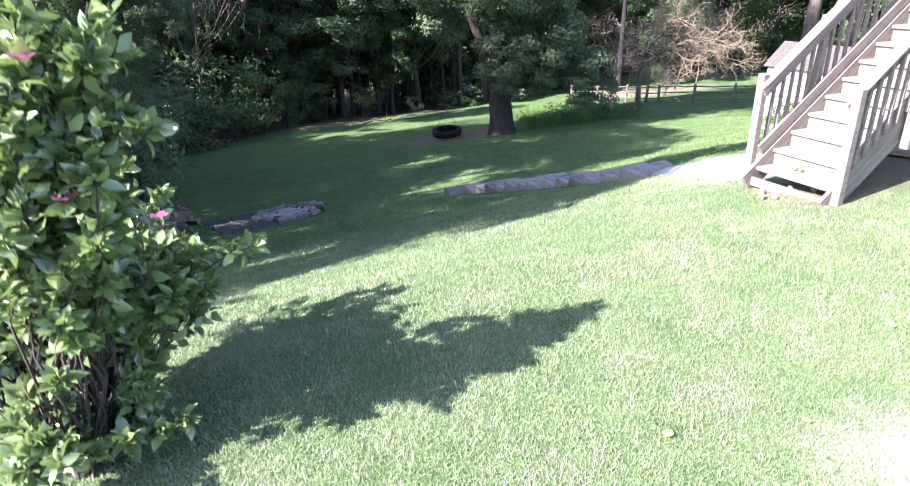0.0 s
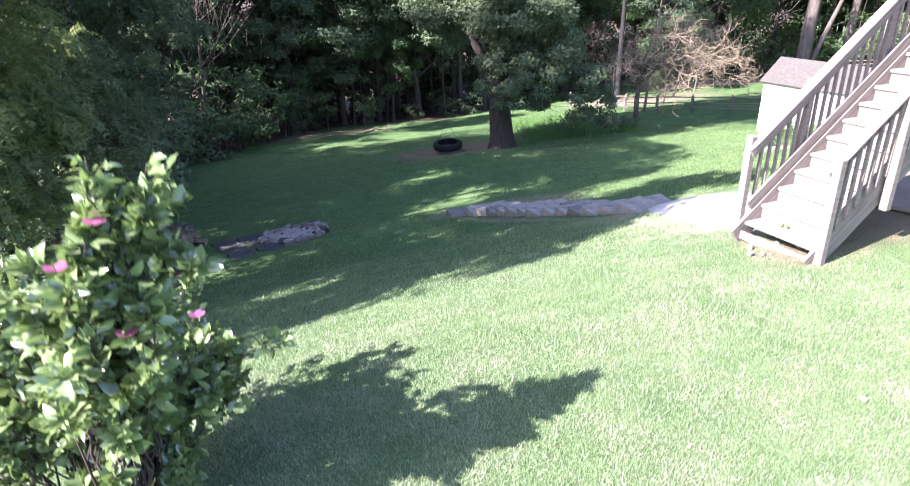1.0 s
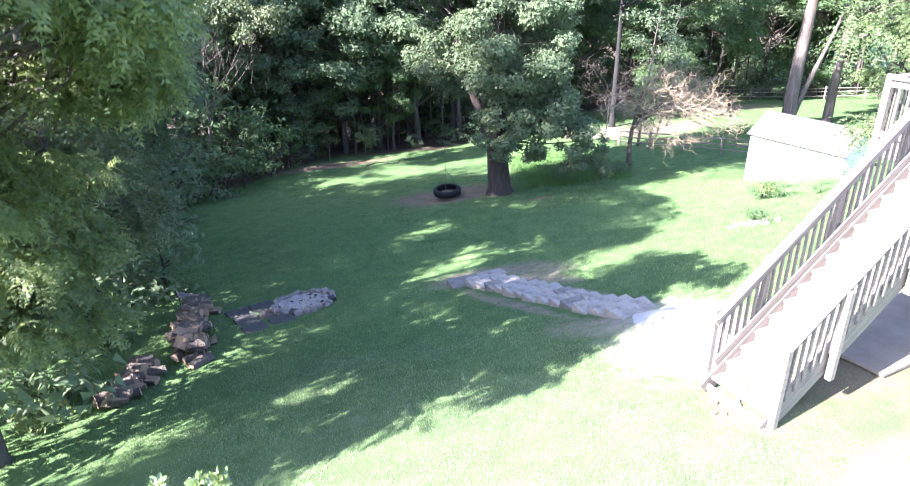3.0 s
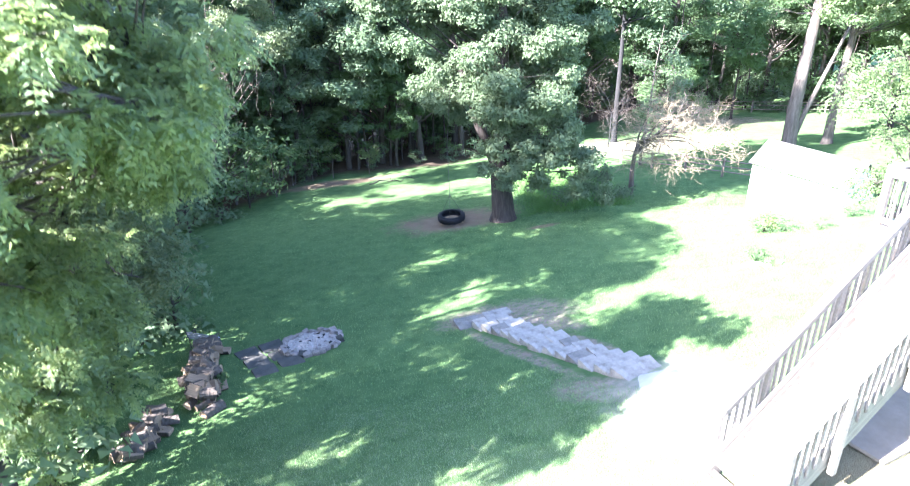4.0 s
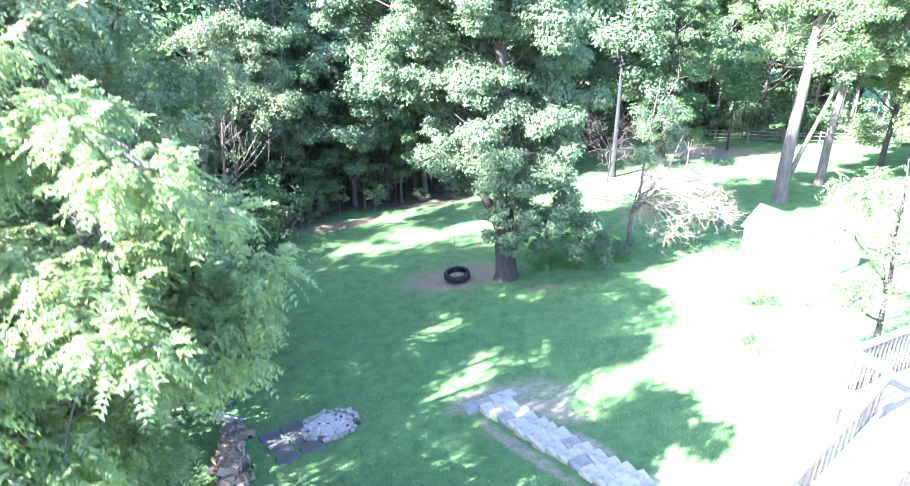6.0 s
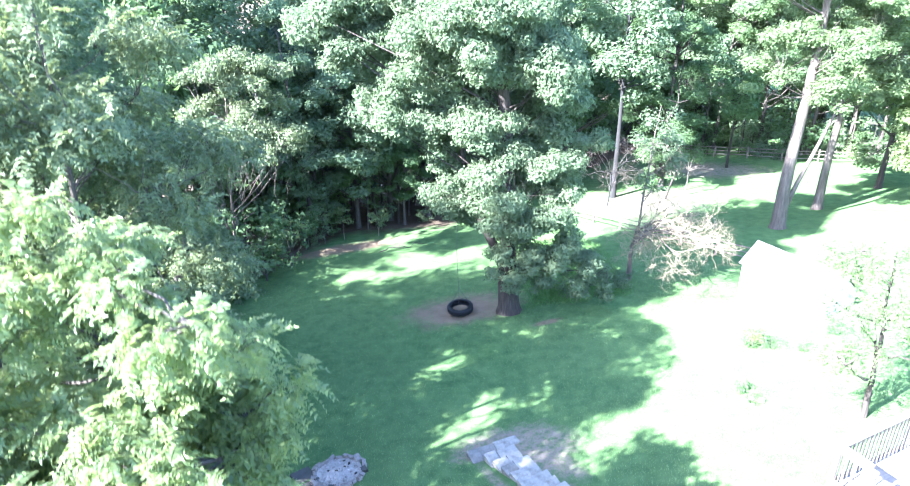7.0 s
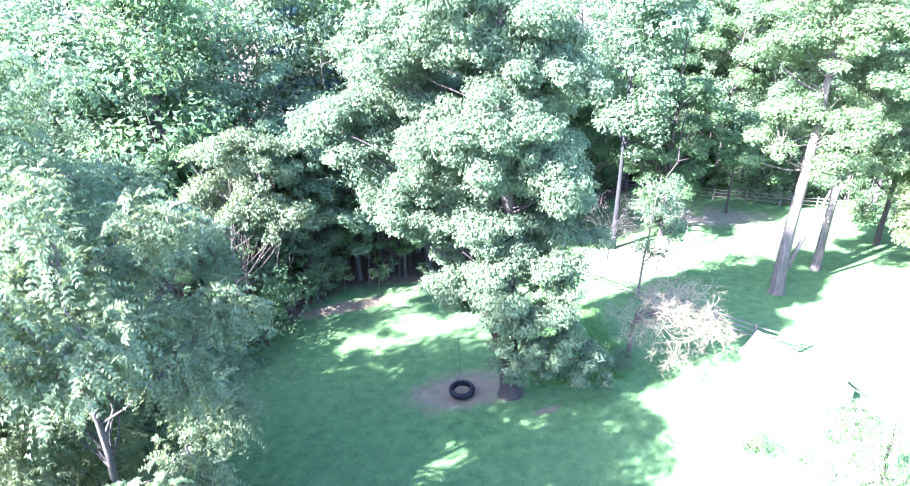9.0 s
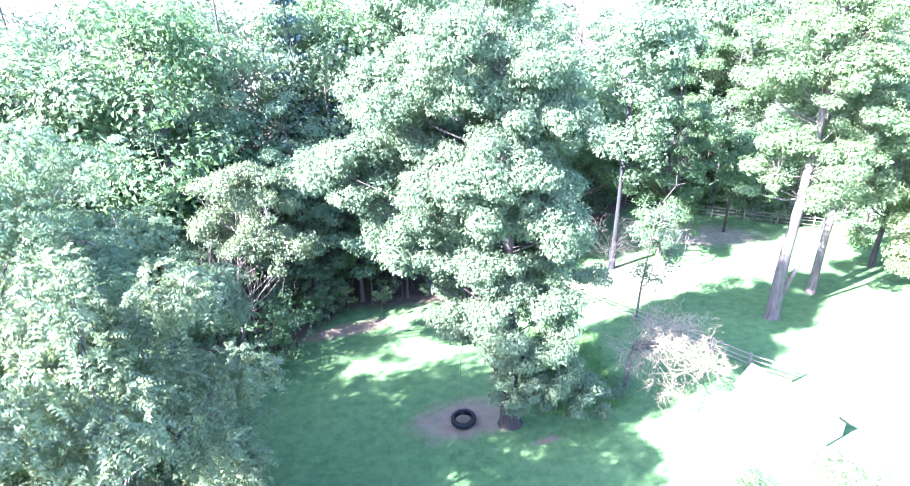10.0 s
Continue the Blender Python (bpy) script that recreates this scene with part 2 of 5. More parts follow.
def tree(name, base, height, girth, clumps, mats, label, seed, leaf=("leaf", 0.2, 300), lean=(0, 0), forks=(), group="", flat=0.6, hang=0.0,
         category="tree", bare=0.25, limb_from=0.3, trunk_top=0.92, sides=9, twigs=3, limb_sides=5, leaflet=0.2, pairs=6, stride=3, rise=0.42, limb=1.0):
    """A tapered crooked trunk, limbs to every clump of the crown, and leaves. clumps: (x, y, z, radius) from the base."""
    rnd, rng = random.Random(seed), np.random.default_rng(seed)
    root = empty(name, Matrix.Translation(base), label, category, group)
    V, F = [], []
    top = Vector((lean[0], lean[1], height * trunk_top))
    spine = [Vector((0, 0, -0.25))]
    n = 9
    for i in range(1, n + 1):
        t = i / n
        spine.append(Vector((top.x * t ** 1.3, top.y * t ** 1.3, top.z * t)) + Vector((rnd.uniform(-1, 1), rnd.uniform(-1, 1), 0)) * girth * 0.35)
    rad = [girth * (1.55 if i == 0 else (1.1 if i == 1 and height < 9 else 1.0 - 0.86 * (i / n) ** 1.1)) for i in range(n + 1)]
    # root flare
    spine.insert(1, spine[0].lerp(spine[1], 0.12) + Vector((0, 0, 0.3)))
    rad.insert(1, girth * 1.12)
    tube(V, F, spine, rad, sides)
    for k, c in enumerate(clumps):
        p = Vector(c[:3])
        t = min(0.95, max(limb_from, (p.z - rise * math.hypot(p.x - top.x * 0.5, p.y - top.y * 0.5)) / max(top.z, 0.1)))
        q = t * (len(spine) - 1)
        i0 = min(int(q), len(spine) - 2)
        a = spine[i0].lerp(spine[i0 + 1], q - i0)
        r = rad[i0] * (1 - (q - i0)) + rad[i0 + 1] * (q - i0)
        if k % stride and k > 3:
            near = min((Vector(o[:3]) for o in clumps[:k:stride]), key=lambda o: (o - p).length + (0 if o.z < p.z else 0.6))
            if (near - p).length < (a - p).length:
                a, r = near, 0.05
        pts = bend(a, p, rnd, sag=-0.05, wob=0.12, n=5)
        r0 = limb * min(r * 0.6, 0.03 + 0.022 * (p - a).length)
        keep = [0, 1, 2, 3, 4, 5] if twigs else [0, 2, 5]
        tube(V, F, [pts[j] for j in keep], [r0 * (1 - 0.8 * j / 5) for j in keep], limb_sides)
        for j in range(twigs):
            e = p + Vector((rnd.uniform(-1, 1), rnd.uniform(-1, 1), rnd.uniform(-0.5, 0.7))) * c[3] * 0.9
            tube(V, F, bend(pts[4], e, rnd, 0, 0.15, 3), [r0 * 0.32, r0 * 0.24, r0 * 0.15, r0 * 0.06], 4)
    for f in forks:
        pts = [Vector(p) for p in f[0]]
        tube(V, F, pts, [f[1] * (1 - 0.75 * j / (len(pts) - 1)) for j in range(len(pts))], 8)
    link_mesh("trunk", V, F, mats[0], root, smooth=True)
    kind, size, per = leaf
    C, R = np.array([c[:3] for c in clumps]), np.array([[c[3]] for c in clumps])
    counts = np.maximum(8, (per * R[:, 0] ** 2)).astype(int)
    if kind == "frond":
        v, f = frond_cloud(C, R, counts, rng, size, size * leaflet, pairs, flat=flat)
    else:
        v, f = leaf_cloud(C, R, counts, rng, size, flat, hang, simple=kind == "small")
    link_mesh("crown", v, f, mats[1], root)
    return root


def crown(seed, centre, radii, n, r0, r1, low=-1.0, hollow=0.45):
    """Places for the clumps of a crown: within an uneven ellipsoid, more of them near its outside."""
    rnd, out = random.Random(seed), []
    while len(out) < n:
        d = Vector((rnd.gauss(0, 1), rnd.gauss(0, 1), rnd.gauss(0, 1))).normalized()
        if d.z < low:
            continue
        k = hollow + (1 - hollow) * rnd.random() ** 0.6
        k *= 1 + 0.25 * noise.noise(d * 2.2 + Vector((seed * 3.7, 0, 0)))
        r = rnd.uniform(r0, r1)
        out.append((centre[0] + d.x * radii[0] * k, centre[1] + d.y * radii[1] * k, centre[2] + d.z * radii[2] * k, r))
    return out


def boughs(seed, centres, n, wide, thick, r0, r1, droop=0.25):
    """Flat, drooping sprays of small clumps, one spray round each of the centres, with gaps between them."""
    rnd, out = random.Random(seed), []
    mx, my = sum(c[0] for c in centres) / len(centres), sum(c[1] for c in centres) / len(centres)
    for c in centres:
        d = Vector((c[0] - mx, c[1] - my)).normalized()
        for i in range(n):
            u, v = rnd.uniform(-1, 1), rnd.uniform(-0.7, 0.7)
            x, y = (d.x * u - d.y * v) * wide, (d.y * u + d.x * v) * wide
            out.append((c[0] + x, c[1] + y, c[2] - droop * wide * (u + 0.6) - 0.3 * abs(v) * wide * 0.5 + rnd.uniform(-1, 1) * thick, rnd.uniform(r0, r1)))
    return out


# drier near blades; sunlit paleness and shaded green also put into these two colours
M_GRASS_BLADE = leaf_material("grass_blade", (0.024, 0.085, 0.02), (0.225, 0.305, 0.15), (0.22, 0.34, 0.12), 0.42, 0.5, 0.2, (0.335, 0.345, 0.232), spread=1.0)
M_GRASS_TUFT = leaf_material("grass_tuft", (0.045, 0.11, 0.032), (0.2, 0.292, 0.11), (0.21, 0.36, 0.09), 0.55, 0.3, 0.25, (0.25, 0.31, 0.13), spread=0.7)
M_TALL_GRASS = leaf_material("tall_grass", (0.04, 0.105, 0.03), (0.125, 0.245, 0.072), (0.16, 0.32, 0.06), 0.55, 0.3, 0.3)
M_OAK_LEAF = leaf_material("oak_leaf", (0.05, 0.095, 0.06), (0.142, 0.19, 0.112), (0.17, 0.27, 0.11), 0.75, 0.18, 0.42, spread=-0.4)
M_LOCUST_LEAF = leaf_material("locust_leaf", (0.03, 0.086, 0.054), (0.212, 0.25, 0.094), (0.42, 0.52, 0.17), 0.5, 0.4, 0.52)
M_WOODS_LOCUST = leaf_material("woods_locust_leaf", (0.042, 0.082, 0.05), (0.132, 0.182, 0.096), (0.2, 0.29, 0.1), 0.7, 0.2, 0.42, spread=-0.4)
M_FOREST_LEAF = leaf_material("forest_leaf", (0.055, 0.1, 0.06), (0.158, 0.22, 0.128), (0.19, 0.3, 0.11), 0.75, 0.18, 0.42, spread=-0.4)
M_MAPLE_LEAF = leaf_material("maple_leaf", (0.04, 0.085, 0.042), (0.112, 0.176, 0.08), (0.17, 0.28, 0.075), 0.72, 0.2, 0.42, spread=-0.4)
M_PALE_TREE_LEAF = leaf_material("pale_tree_leaf", (0.05, 0.095, 0.045), (0.155, 0.205, 0.095), (0.25, 0.34, 0.1), 0.7, 0.2, 0.44, spread=-0.4)
M_NEAR_WOODS = leaf_material("woods_edge_locust_leaf", (0.022, 0.064, 0.04), (0.15, 0.18, 0.08), (0.27, 0.32, 0.105), 0.6, 0.3, 0.36)
M_VINE_LEAF = leaf_material("vine_leaf", (0.05, 0.085, 0.045), (0.15, 0.185, 0.095), (0.22, 0.28, 0.1), 0.6, 0.3, 0.33)
M_SPRUCE = leaf_material("spruce_needles", (0.025, 0.05, 0.04), (0.05, 0.085, 0.07), (0.05, 0.09, 0.05), 0.6, 0.3, 0.12)
M_BUSH_LEAF = leaf_material("bush_leaf", (0.012, 0.042, 0.014), (0.2, 0.285, 0.118), (0.3, 0.46, 0.1), 0.26, 0.95, 0.22, spread=0.5)
M_BARK = bark_material("bark", (0.022, 0.018, 0.016), (0.085, 0.07, 0.06))
M_BARK_PALE = bark_material("pale_bark", (0.035, 0.029, 0.025), (0.175, 0.146, 0.122), 7.0)
M_BARK_DARK = bark_material("dark_bark", (0.03, 0.026, 0.022), (0.11, 0.095, 0.08))
M_BARK_GREY = bark_material("grey_bark", (0.012, 0.012, 0.012), (0.042, 0.041, 0.04))
M_TWIG = bark_material("dead_twig", (0.16, 0.125, 0.08), (0.34, 0.275, 0.185), 12.0)
M_WOOD = wood_material("weathered_wood", (0.125, 0.105, 0.085), (0.32, 0.28, 0.235))
M_TREAD = wood_material("pale_tread_wood", (0.17, 0.15, 0.126), (0.35, 0.318, 0.275))
M_FENCE = wood_material("split_rail_wood", (0.1, 0.085, 0.07), (0.25, 0.21, 0.175))
M_STEP = stone_material("step_stone", (0.12, 0.107, 0.085), (0.41, 0.375, 0.32), 4.0)
M_STEP_DARK = stone_material("dark_step_stone", (0.09, 0.082, 0.068), (0.27, 0.248, 0.212), 5.0)
M_SLAB = stone_material("slab_stone", (0.04, 0.04, 0.035), (0.1, 0.097, 0.086), 3.5)
M_PIT = stone_material("pit_stone", (0.1, 0.082, 0.07), (0.38, 0.33, 0.29), 6.0)
M_CONCRETE = stone_material("concrete", (0.34, 0.325, 0.3), (0.54, 0.52, 0.48), 2.0)
M_ASH = stone_material("ash", (0.18, 0.155, 0.135), (0.48, 0.43, 0.385), 14.0)
M_CHAR = stone_material("charcoal", (0.012, 0.011, 0.011), (0.06, 0.055, 0.05), 9.0)
M_PATIO = stone_material("patio_concrete", (0.15, 0.125, 0.098), (0.28, 0.245, 0.195), 2.0)
M_DRY_LEAF = leaf_material("dry_leaf", (0.45, 0.33, 0.1), (0.6, 0.45, 0.16), (0.6, 0.45, 0.1), 0.6, 0.3, 0.2)
M_PAPER = plain_material("white_paper", (0.8, 0.8, 0.78), 0.8, 0.2)
M_LOG_BARK = bark_material("log_bark", (0.04, 0.032, 0.026), (0.14, 0.115, 0.092), 12)
M_LOG_END = wood_material("split_wood", (0.15, 0.1, 0.062), (0.36, 0.26, 0.17), 40)
M_TYRE = plain_material("tyre_rubber", (0.022, 0.023, 0.026), 0.7, 0.35)
M_ROPE = plain_material("rope", (0.12, 0.11, 0.1), 0.9, 0.1)
M_BLACK_IRON = plain_material("black_iron", (0.02, 0.02, 0.022), 0.5, 0.5)
M_BENCH = wood_material("bench_slat", (0.2, 0.2, 0.22), (0.42, 0.42, 0.45), 20)
M_SIDING = plain_material("shed_siding", (0.72, 0.71, 0.69), 0.55, 0.4, wear=0.1)
M_SHINGLE = stone_material("shingle", (0.052, 0.049, 0.042), (0.125, 0.117, 0.1), 9.0)
M_PETAL = leaf_material("petal", (0.2, 0.05, 0.12), (0.36, 0.12, 0.235), (0.4, 0.12, 0.24), 0.6, 0.2, 0.35)


def ground_material():
    """Lawn with thin and lush spots, bare soil, dry thatch and the woods' leaf litter."""
    m = Nodes("lawn", 0.95, 0.15)
    v = m.coords("Object")
    sep = m.add("ShaderNodeSeparateXYZ")
    m.link(v, sep.inputs[0])
    X, Y = sep.outputs[0], sep.outputs[1]
    big, mid, fine = m.noise(v, 0.22, 4), m.noise(v, 1.7, 4, 0.65), m.noise(v, 42, 3, 0.7)
    c = m.ramp(mid, [(0.3, (0.036, 0.11, 0.03)), (0.7, (0.152, 0.262, 0.088))])
    c = m.mix(m.math("MULTIPLY", big, 0.5), c, (0.168, 0.222, 0.094))
    c = m.mix(m.math("MULTIPLY", fine, 0.85), c, (0.04, 0.075, 0.026))
    wob = m.math("MULTIPLY", m.math("SUBTRACT", m.noise(v, 1.3, 5, 0.7), 0.5), 1.6)

    def spot(cx, cy, rx, ry, turn=0.0, soft=0.35):
        dx, dy = m.math("SUBTRACT", X, cx), m.math("SUBTRACT", Y, cy)
        ca, sa = math.cos(radians(turn)), math.sin(radians(turn))
        u = m.math("DIVIDE", m.math("ADD", m.math("MULTIPLY", dx, ca), m.math("MULTIPLY", dy, sa)), rx)
        w = m.math("DIVIDE", m.math("SUBTRACT", m.math("MULTIPLY", dy, ca), m.math("MULTIPLY", dx, sa)), ry)
        r = m.math("SQRT", m.math("ADD", m.math("MULTIPLY", u, u), m.math("MULTIPLY", w, w)))
        r = m.math("ADD", r, wob)
        f = m.add("ShaderNodeMapRange")
        f.inputs[1].default_value, f.inputs[2].default_value = 1.0 + soft, 1.0 - soft
        f.inputs[3].default_value, f.inputs[4].default_value = 0.0, 1.0
        m.link(r, f.inputs[0])
        return f.outputs[0]

    soil = m.mix(mid, (0.13, 0.085, 0.06), (0.24, 0.17, 0.125))
    thatch = m.mix(fine, (0.17, 0.128, 0.095), (0.36, 0.285, 0.225))
    litter = m.mix(mid, (0.045, 0.035, 0.025), (0.12, 0.09, 0.06))
    patchy = m.ramp(m.noise(v, 4.5, 5, 0.75), [(0.4, (0, 0, 0)), (0.56, (1, 1, 1))])
    for args in SOIL_SPOTS:
        c = m.mix(m.math("MULTIPLY", spot(*args), 0.85), c, soil)
    for args in THATCH_SPOTS:
        c = m.mix(m.math("MULTIPLY", spot(*args), m.math("ADD", m.math("MULTIPLY", patchy, 0.75), 0.2)), c, thatch)
    # upper bank paler: drier grass, and its sunlight put into the colour
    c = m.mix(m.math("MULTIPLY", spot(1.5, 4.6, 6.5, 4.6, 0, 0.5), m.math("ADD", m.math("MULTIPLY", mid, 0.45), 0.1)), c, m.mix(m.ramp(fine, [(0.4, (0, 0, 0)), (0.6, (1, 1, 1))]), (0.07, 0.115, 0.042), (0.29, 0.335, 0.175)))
    for args in DRY_SPOTS:
        c = m.mix(m.math("MULTIPLY", spot(*args), 0.6), c, m.mix(fine, (0.36, 0.31, 0.25), (0.6, 0.54, 0.46)))
    # the woods' floor, behind the lawn and to its side
    f1 = m.math("SUBTRACT", m.math("SUBTRACT", Y, 46.0), m.math("MAXIMUM", m.math("MULTIPLY", m.math("ADD", X, 2.0), 1.15), 0.0))
    f2 = m.math("SUBTRACT", m.math("MULTIPLY", m.math("SUBTRACT", Y, 32.0), 0.5), m.math("ADD", X, 17.0))
    w = m.math("ADD", m.math("MAXIMUM", f1, f2), m.math("MULTIPLY", wob, 1.5))
    mr = m.add("ShaderNodeMapRange")
    mr.inputs[1].default_value, mr.inputs[2].default_value = -0.5, 0.8
    m.link(w, mr.inputs[0])
    c = m.mix(mr.outputs[0], c, litter)
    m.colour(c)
    m.bump(m.math("ADD", fine, mid), 0.8, 0.05)
    return m.mat


# bare soil under the tyre swing and worn spots: x, y, half lengths, turn
SOIL_SPOTS = [(-1.0, 30.2, 2.7, 1.7, 10), (-9.0, 42.6, 4.0, 0.9, 20), (3.2, 27.8, 0.7, 0.25, 20), (4.75, 6.2, 0.55, 0.2, 30), (5.5, 8.0, 2.0, 0.5, 26), (3.35, 7.2, 0.3, 0.5, 26)]
DRY_SPOTS = [(3.5, 10.1, 1.15, 2.0, 0, 0.45), (2.3, 3.05, 0.5, 0.42, 0, 0.6), (4.5, 5.6, 0.45, 0.4, 30, 0.5)]
THATCH_SPOTS = [(0.2, 18.5, 1.5, 0.8, 25), (1.75, 18.0, 1.2, 1.3, 25), (2.05, 16.6, 0.55, 1.1, 27), (0.82, 14.75, 2.8, 0.2, -63.4), (2.2, 11.4, 0.95, 0.62, -45), (2.75, 14.4, 0.9, 0.16, -63.4), (13.0, 48.6, 5.0, 2.8, 10), (21.5, 58.0, 5.0, 2.6, -25)]


# ---- the ground ----
def ground():
    def axis(lo, hi, near0, near1, fine, n_out):
        inner = np.arange(near0, near1 + fine / 2, fine)
        g = np.linspace(0, 1, n_out)[1:] ** 2.4
        return np.concatenate([(near0 - g * (near0 - lo))[::-1], inner, near1 + g * (hi - near1)])

    xs, ys = axis(-900, 900, -26, 34, 0.5, 26), axis(-700, 1500, -4, 70, 0.5, 26)
    X, Y = np.meshgrid(xs, ys)
    V = np.stack([X, Y, land(X, Y)], -1).reshape(-1, 3)
    nx, ny = len(xs), len(ys)
    i = (np.arange(ny - 1)[:, None] * nx + np.arange(nx - 1)[None]).reshape(-1, 1)
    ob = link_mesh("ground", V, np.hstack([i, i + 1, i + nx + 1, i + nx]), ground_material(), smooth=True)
    return tagged(ob, "green mown lawn sloping down to the woods, with worn bare spots", "lawn", kind="structure")


ground()


# ---- wooden stairs and deck ----
STAIR = pose(3.38, 7.25, 0, 0, 0, 25.9)         # x: the way up, y: to the climber's left
NOSE_Z, RISE, RUN, HALF, STEPS = 3.545, 0.1845, 0.239, 0.48, 15
FLOOR_Z = NOSE_Z + STEPS * RISE
PITCH = math.degrees(math.atan2(RISE, RUN))


def along(u, v, h):
    """The pose of a piece that lies on the stairs' slope: u up, v to the left, h over the line of the nosings."""
    return pose(u, v, NOSE_Z + u * RISE / RUN + h, 0, -PITCH, 0)


def staircase():
    st = empty("staircase", STAIR, "weathered wooden staircase with railings, leading from lawn to deck", "stairs")
    length = STEPS * RUN / math.cos(radians(PITCH))
    tread = part("tread", box_bm(0.29, HALF * 2 - 0.004, 0.038, 0.006, (0.108, 0, -0.019)), M_TREAD, st, "pale worn tread board")
    riser = part("riser", box_bm(0.018, HALF * 2 - 0.006, RISE - 0.042, 0.003, (0.005, 0, -0.04 - (RISE - 0.042) / 2)), M_WOOD, st)
    tread.matrix_basis = pose(0, 0, NOSE_Z)
    riser.matrix_basis = pose(RUN, 0, NOSE_Z + RISE)
    for i in range(1, STEPS):
        share(tread, pose(i * RUN, random.uniform(-0.003, 0.003), NOSE_Z + i * RISE, 0, random.uniform(-0.5, 0.5), 0))
        if i > 1:
            share(riser, pose(i * RUN, 0, NOSE_Z + i * RISE))
    share(riser, pose(STEPS * RUN, 0, NOSE_Z + STEPS * RISE))
    for sg in (1, -1):
        s = part("stringer", box_bm(length + 0.22, 0.04, 0.27, 0.006, (length / 2 - 0.09, 0, 0)), M_WOOD, st)
        s.matrix_basis = along(0.02, sg * (HALF + 0.022), -0.1)
        rail = part("bottom_rail", box_bm(length, 0.036, 0.13, 0.006, (length / 2, 0, 0)), M_WOOD, st)
        rail.matrix_basis = along(0.02, sg * (HALF + 0.03), 0.17 if sg > 0 else 0.15)
        hand = part("handrail", box_bm(length + 0.1, 0.036, 0.135, 0.008, (length / 2, 0, 0)), M_WOOD, st)
        hand.matrix_basis = along(-0.03, sg * (HALF + 0.03), 0.9)
        cap = part("cap_rail", box_bm(length + 0.1, 0.125, 0.034, 0.008, (length / 2, 0, 0)), M_WOOD, st)
        cap.matrix_basis = along(-0.03, sg * (HALF + 0.05), 1.0)
        if sg > 0:
            cap.matrix_basis = along(-0.03, sg * (HALF + 0.05), 0.985)
        bal = part("baluster", box_bm(0.036, 0.036, 0.82, 0.004), M_WOOD, st)
        n = 26
        for i in range(n):
            u = 0.13 + i * (STEPS * RUN - 0.2) / (n - 1)
            m = pose(u, sg * (HALF + 0.07), NOSE_Z + u * RISE / RUN + 0.52, random.uniform(-0.6, 0.6), random.uniform(-0.8, 0.8), 0)
            if i == 0:
                bal.matrix_basis = m
            else:
                share(bal, m)
        for u, low, high in ((-0.04, -0.2, 1.05), (0.86, -0.32, 0.97), (2.1, -0.32, 0.97), (3.3, -0.32, 0.97)):
            p = part("newel_post", box_bm(0.09, 0.09, high - low, 0.008, (0, 0, (high + low) / 2)), M_WOOD, st)
            p.matrix_basis = pose(u, sg * (HALF + 0.115 if u > 0 else HALF + 0.09), NOSE_Z + max(u, 0) * RISE / RUN)
    kick = part("kick_board", box_bm(0.04, HALF * 2 + 0.16, 0.1, 0.006), M_WOOD, st, "low board at the foot of the stairs")
    kick.matrix_basis = pose(-0.06, 0, NOSE_Z - 0.17)
    return st


